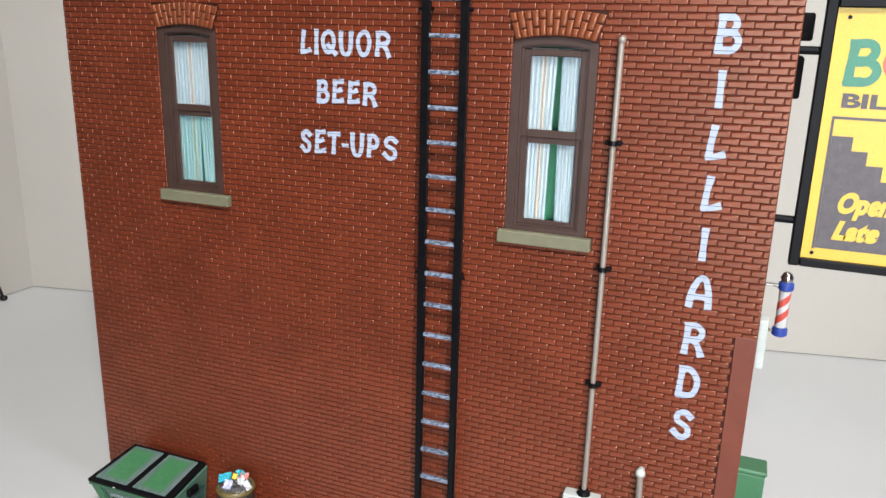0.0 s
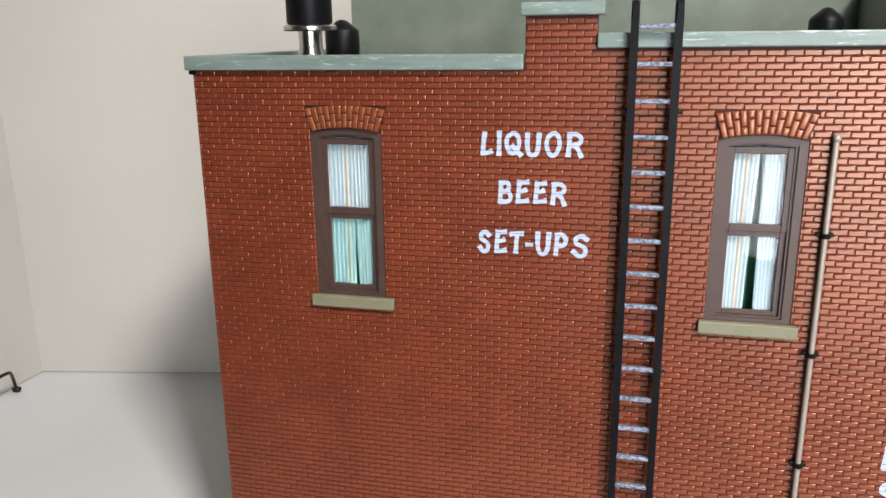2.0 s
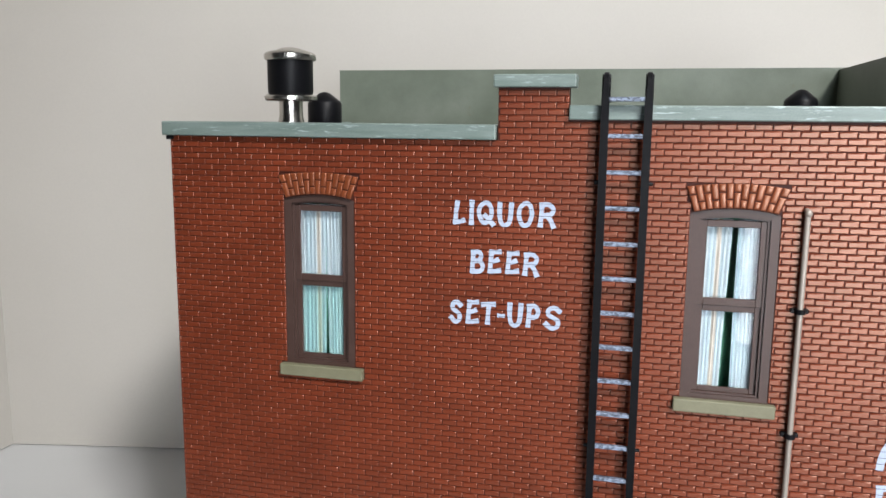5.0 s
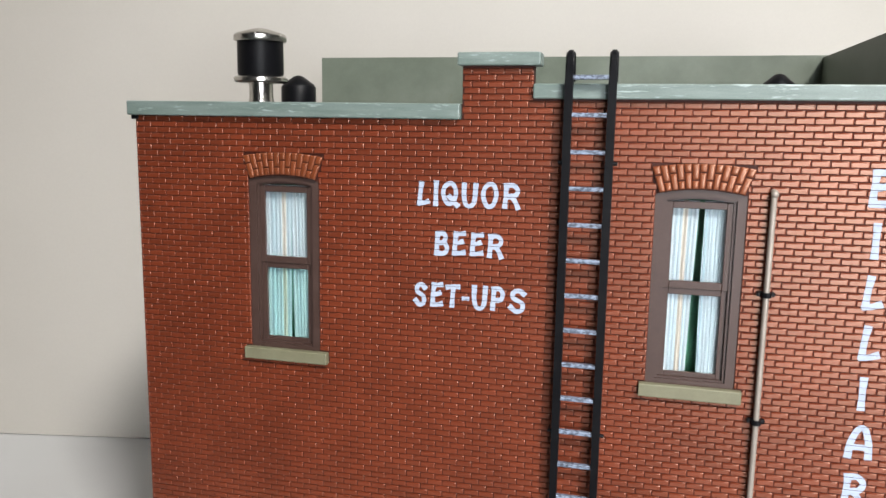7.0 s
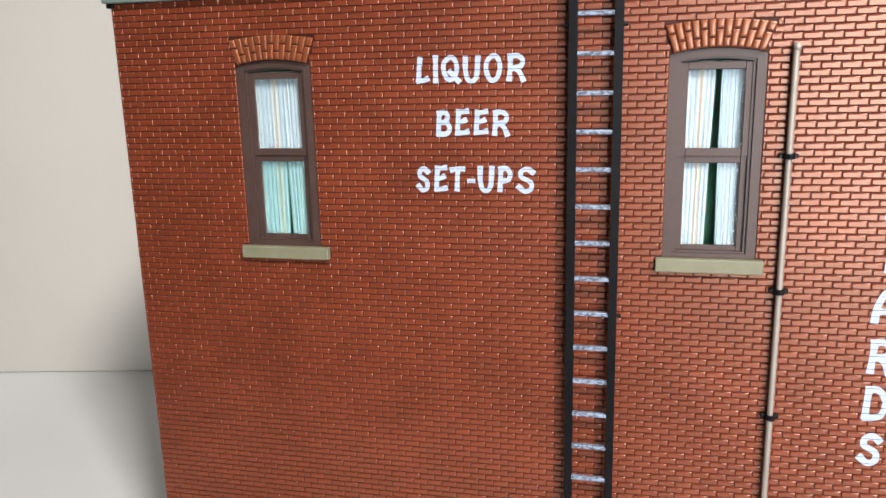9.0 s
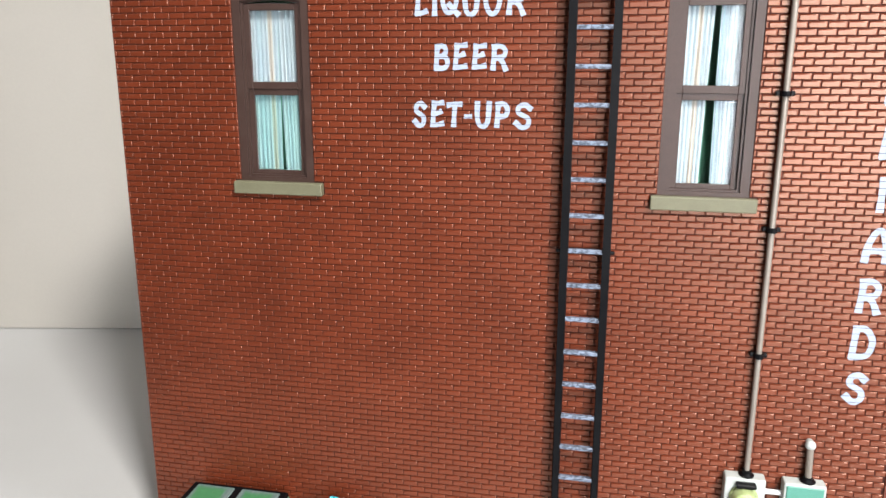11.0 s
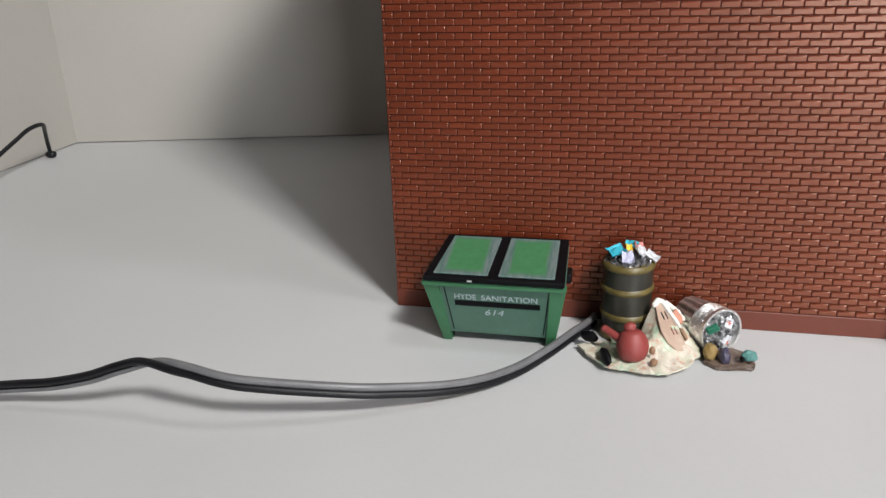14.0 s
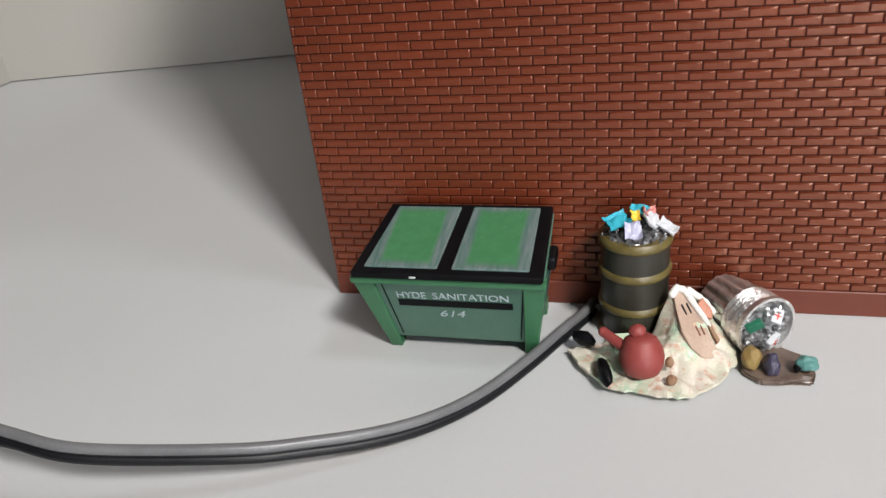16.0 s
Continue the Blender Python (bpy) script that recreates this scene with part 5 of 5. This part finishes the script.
def dustbin():
    x, y, r = 194.9, -7.6, 6.6
    d = thing("dustbin", (x, y, 0), "tarnished fluted metal dustbin heaped with rubbish", "dustbin")
    part("body", lathe(bmesh.new(), [(r - 0.7, 0), (r - 0.5, 0.6), (r - 0.55, 1.2, 1), (r - 0.2, 9.8, 1), (r - 0.1, 10.6)], (x, y, 0), 120, 0.38, 15), M_galv, d, smooth=True)
    part("rim", lathe(bmesh.new(), [(r - 0.15, 10.6), (r + 0.15, 11.2), (r - 0.05, 11.8), (r + 0.2, 12.5), (r, 13.1), (r + 0.1, 13.8), (r - 0.6, 13.9)], (x, y, 0), 48), M_galv, d, "ringed metal rim", smooth=True)
    for sx in (-1, 1):
        pts = [(x + sx * (r - 0.4), y - 1.2, 8.6), (x + sx * (r + 0.35), y - 1.1, 7.4), (x + sx * (r + 0.35), y + 1.1, 7.4), (x + sx * (r - 0.4), y + 1.2, 8.6)]
        part("handle", tube(bmesh.new(), smooth_path(pts, 4), 0.3, 8), M_galv, d, smooth=True)
    bm = bmesh.new()
    for k in range(34):
        a, q = random.uniform(0, 6.28), r * 0.85 * math.sqrt(random.random())
        lump(bm, (x + q * math.cos(a), y + q * math.sin(a), 14.0 + 1.4 * (1 - (q / r) ** 2)), (random.uniform(0.6, 1.5),) * 3, k + 40, 0.6, 1)
    part("ash", bm, M_brown_glass, d, "dark brown rubbish", kind="stuff")
    scraps(d, (("scrap", M_paper, (191.9, -10.4, 15.9), (2.2, 2.4, 0.8), (35, -10, 20), 21), ("scrap", M_green_scrap, (190.4, -8.6, 15.4), (2.6, 2.4, 0.8), (30, -20, 10), 22), ("scrap", M_pink, (195.6, -12.2, 14.9), (2.0, 1.8, 0.6), (50, 0, 0), 23), ("scrap", M_paper, (200.8, -6.8, 14.6), (2.0, 2.6, 0.8), (20, 40, 0), 24)))


dustbin()


def power_cable():
    c = thing("power_cable", (0, -48, 0), "black twin-core power cable, one core greyed for sheen, trailing across the board", "cable")
    pts = [(52.4, -2.8, 1.5), (51.4, -5.6, 1.5), (47.6, -12.2, 1.5), (42.4, -21.6, 1.5), (36.6, -30.6, 1.6), (30.2, -38.0, 2.3), (23.0, -44.0, 3.6), (14.0, -49.4, 5.4), (4.0, -54.4, 7.5), (-16.0, -60.5, 11.0), (-27.0, -61.0, 13.2), (-36.0, -60.0, 13.6), (-43.0, -60.5, 11.8), (-50.0, -61.0, 9.2), (-59.0, -61.5, 7.0), (-68.0, -62.0, 5.8), (-85.0, -64.0, 4.0), (-115.0, -70.0, 1.8), (-160.0, -80.0, 1.5), (-215.0, -95.0, 1.5)]
    line = smooth_path(pts, 10)

    def lean(p):
        """How far the flat cable has turned over: it twists where it humps."""
        f = min(1.0, max(0.0, (-26.0 - p.x) / 16.0))
        return 0.35 + 2.5 * f * f * (3 - 2 * f)

    # one core a paler grey: the sheen along the cable's top is coloured in
    for way, mat in ((1, M_cable_sheen), (-1, M_cable)):
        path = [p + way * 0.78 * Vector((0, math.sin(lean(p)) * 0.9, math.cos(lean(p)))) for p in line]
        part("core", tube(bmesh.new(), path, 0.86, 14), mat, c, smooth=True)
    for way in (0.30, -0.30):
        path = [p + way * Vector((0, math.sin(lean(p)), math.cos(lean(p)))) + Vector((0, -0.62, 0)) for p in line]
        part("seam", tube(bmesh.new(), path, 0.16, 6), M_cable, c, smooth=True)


power_cable()


def wire_loop():
    pts = [(-203.0, 126.0, 0.6), (-201.0, 123.0, 8.0), (-196.0, 117.0, 15.0), (-190.0, 109.0, 20.0), (-190.5, 101.0, 19.8), (-192.5, 92.0, 15.8), (-195.0, 80.0, 10.8), (-200.0, 60.0, 5.0), (-206.0, 30.0, 1.6), (-209.0, -20.0, 0.9), (-212.0, -100.0, 0.9)]
    bm = tube(bmesh.new(), smooth_path(pts, 8), 0.9, 10)
    lump(bm, (-203.0, 126.0, 1.6), (2.6, 2.2, 1.7), 3, 0.2)
    single("loose_wire", bm, M_cable, "thin black wire looping up from the board's back corner", "wire", base=(-203, 126, 0), smooth=True)


wire_loop()

# ---- bricks: each with its own bevelled face; the stretch by the skip as single pieces ----
ROWS, PITCH, LONG, GAP = 108, (TOP_L - 5.0) / 108, 4.17, 0.085


def spans(z):
    """Free stretches of the wall's width at a height, between openings, arches, sills and strips."""
    lo, hi = 0.0, 205.7 if z < 95 else W
    if z > TOP_R:
        lo, hi = T0, T1
    elif z > TOP_L:
        lo, hi = T0, W
    cuts = []
    for x0, x1 in WIN:
        if 111.9 < z < SILL_Z:
            cuts.append((x0 - 1.7, x1 + (2.7 if x1 < 100 else 1.9)))
        elif SILL_Z <= z < HEAD_Z + 0.4:
            cuts.append((x0, x1))
        elif HEAD_Z + 0.4 <= z < 171.2:
            u = (z - HEAD_Z) / 7.0
            cuts.append((x0 + 0.9 - 2.3 * u, x1 - 0.9 + 2.6 * u))
    free = []
    for a, b in sorted(cuts):
        free.append((lo, a))
        lo = b
    free.append((lo, hi))
    return [(a, b) for a, b in free if b - a > 0.4]


# a moulded brick: shares of its height and depths, then the same along its length, in from either end
BRICK_RISE = ((0.0, 0.26), (0.04, 0.08), (0.11, 0.0), (0.77, 0.0), (0.90, 0.055), (0.97, 0.13), (1.0, 0.26))
BRICK_RUN = ((0, 0.0, 0.26), (0, 0.09, 0.0), (1, -0.30, 0.0), (1, -0.14, 0.05), (1, -0.05, 0.13), (1, 0.0, 0.26))


def brick_verts(x0, x1, z0, z1):
    return [((x1 if end else x0) + dx, max(ya, yb), z0 + (z1 - z0) * f) for f, ya in BRICK_RISE for end, dx, yb in BRICK_RUN]


BRICK_FACES = [(6 * r + c, 6 * r + c + 1, 6 * r + c + 7, 6 * r + c + 6) for r in range(6) for c in range(5)]
BRICK_ROUND = [(r, c) != (2, 1) for r in range(6) for c in range(5)]
ARCH_FACES = [(6 * r + c, 6 * r + c + 1, 6 * r + c + 7, 6 * r + c + 6) for r in range(5) for c in range(5)]


def lay_bricks():
    origin = Vector(building.location)
    verts, faces, singles = [], [], []
    rng = random.Random(7)
    total = int((TOWER - 5.0) / PITCH) + 1
    for r in range(total):
        z0 = 5.0 + r * PITCH + GAP
        z1 = z0 + PITCH - GAP * 2
        if z1 > TOWER:
            break
        shift = (r % 2) * LONG / 2 + 0.83
        for a, b in spans((z0 + z1) / 2):
            k = math.floor((a - shift) / LONG)
            while shift + k * LONG < b:
                x0, x1 = max(a + 0.06, shift + k * LONG + GAP), min(b - 0.06, shift + (k + 1) * LONG - GAP)
                k += 1
                if x1 - x0 < 0.5:
                    continue
                j = rng.uniform(-0.03, 0.03)
                if abs(x1 - x0 - (LONG - 2 * GAP)) < 1e-6 and 22 < x0 < 100 and 27 < z0 < 51 and len(singles) < 300:
                    singles.append((x0, j, z0))
                    continue
                n = len(verts)
                verts += [((x) * MM - origin.x, (y + (j if y < 0.2 else 0)) * MM - origin.y, z * MM - origin.z) for x, y, z in brick_verts(x0, x1, z0, z1)]
                faces += [tuple(n + i for i in f) for f in BRICK_FACES]
    me = bpy.data.meshes.new("brickwork")
    me.from_pydata(verts, [], faces)
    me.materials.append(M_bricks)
    me.polygons.foreach_set("use_smooth", BRICK_ROUND * (len(faces) // 30))
    ob = new("brickwork", me)
    ob.parent = wall
    tagged(ob, "rows of red-brown moulded bricks", kind="stuff")
    me = bpy.data.meshes.new("brick")
    me.from_pydata([(x * MM, y * MM, z * MM) for x, y, z in brick_verts(0, LONG - 2 * GAP, 0, PITCH - GAP * 2)], [], BRICK_FACES)
    me.materials.append(M_brick)
    me.polygons.foreach_set("use_smooth", BRICK_ROUND)
    for x0, j, z0 in singles:
        ob = new("brick", me)
        ob.parent = wall
        ob.location = Vector((x0, j, z0)) * MM - origin


def arch_bricks(arch, x0, x1):
    """Soldier bricks with rounded faces, split in turn low down and high up."""
    origin = Vector(building.location)
    count = 13

    def place(u, f):
        top = Vector((x0 - 1.3 + (x1 - x0 + 2.9) * u, 170.0 + 1.1 * (1 - (2 * u - 1) ** 2)))
        low = Vector((x0 + 0.8 + (x1 - x0 - 1.6) * u, HEAD_Z + 0.35 + 1.2 * (1 - (2 * u - 1) ** 2)))
        return low.lerp(top, f)

    across = ((0.04, -0.30), (0.10, -0.62), (0.22, -0.72), (0.78, -0.72), (0.90, -0.62), (0.96, -0.30))
    for k in range(count):
        cut = 0.34 if k % 2 else 0.64
        for f0, f1 in ((0.0, cut - 0.012), (cut + 0.012, 0.99)):
            along = ((f0, -0.20), (f0 + 0.03, -0.62), (f0 + 0.07, -0.74), (f1 - 0.07, -0.74), (f1 - 0.03, -0.62), (f1, -0.20))
            pts = []
            for f, ya in along:
                for u, yb in across:
                    q = place((k + u) / count, f)
                    pts.append(Vector((q.x, max(ya, yb), q.y)) * MM - origin)
            me = bpy.data.meshes.new("brick")
            me.from_pydata(pts, [], ARCH_FACES)
            me.materials.append(M_arch)
            me.polygons.foreach_set("use_smooth", [True] * len(ARCH_FACES))
            ob = new("brick", me)
            ob.parent = arch


arch_bricks(arch_l, *WIN[0])
arch_bricks(arch_r, *WIN[1])
lay_bricks()
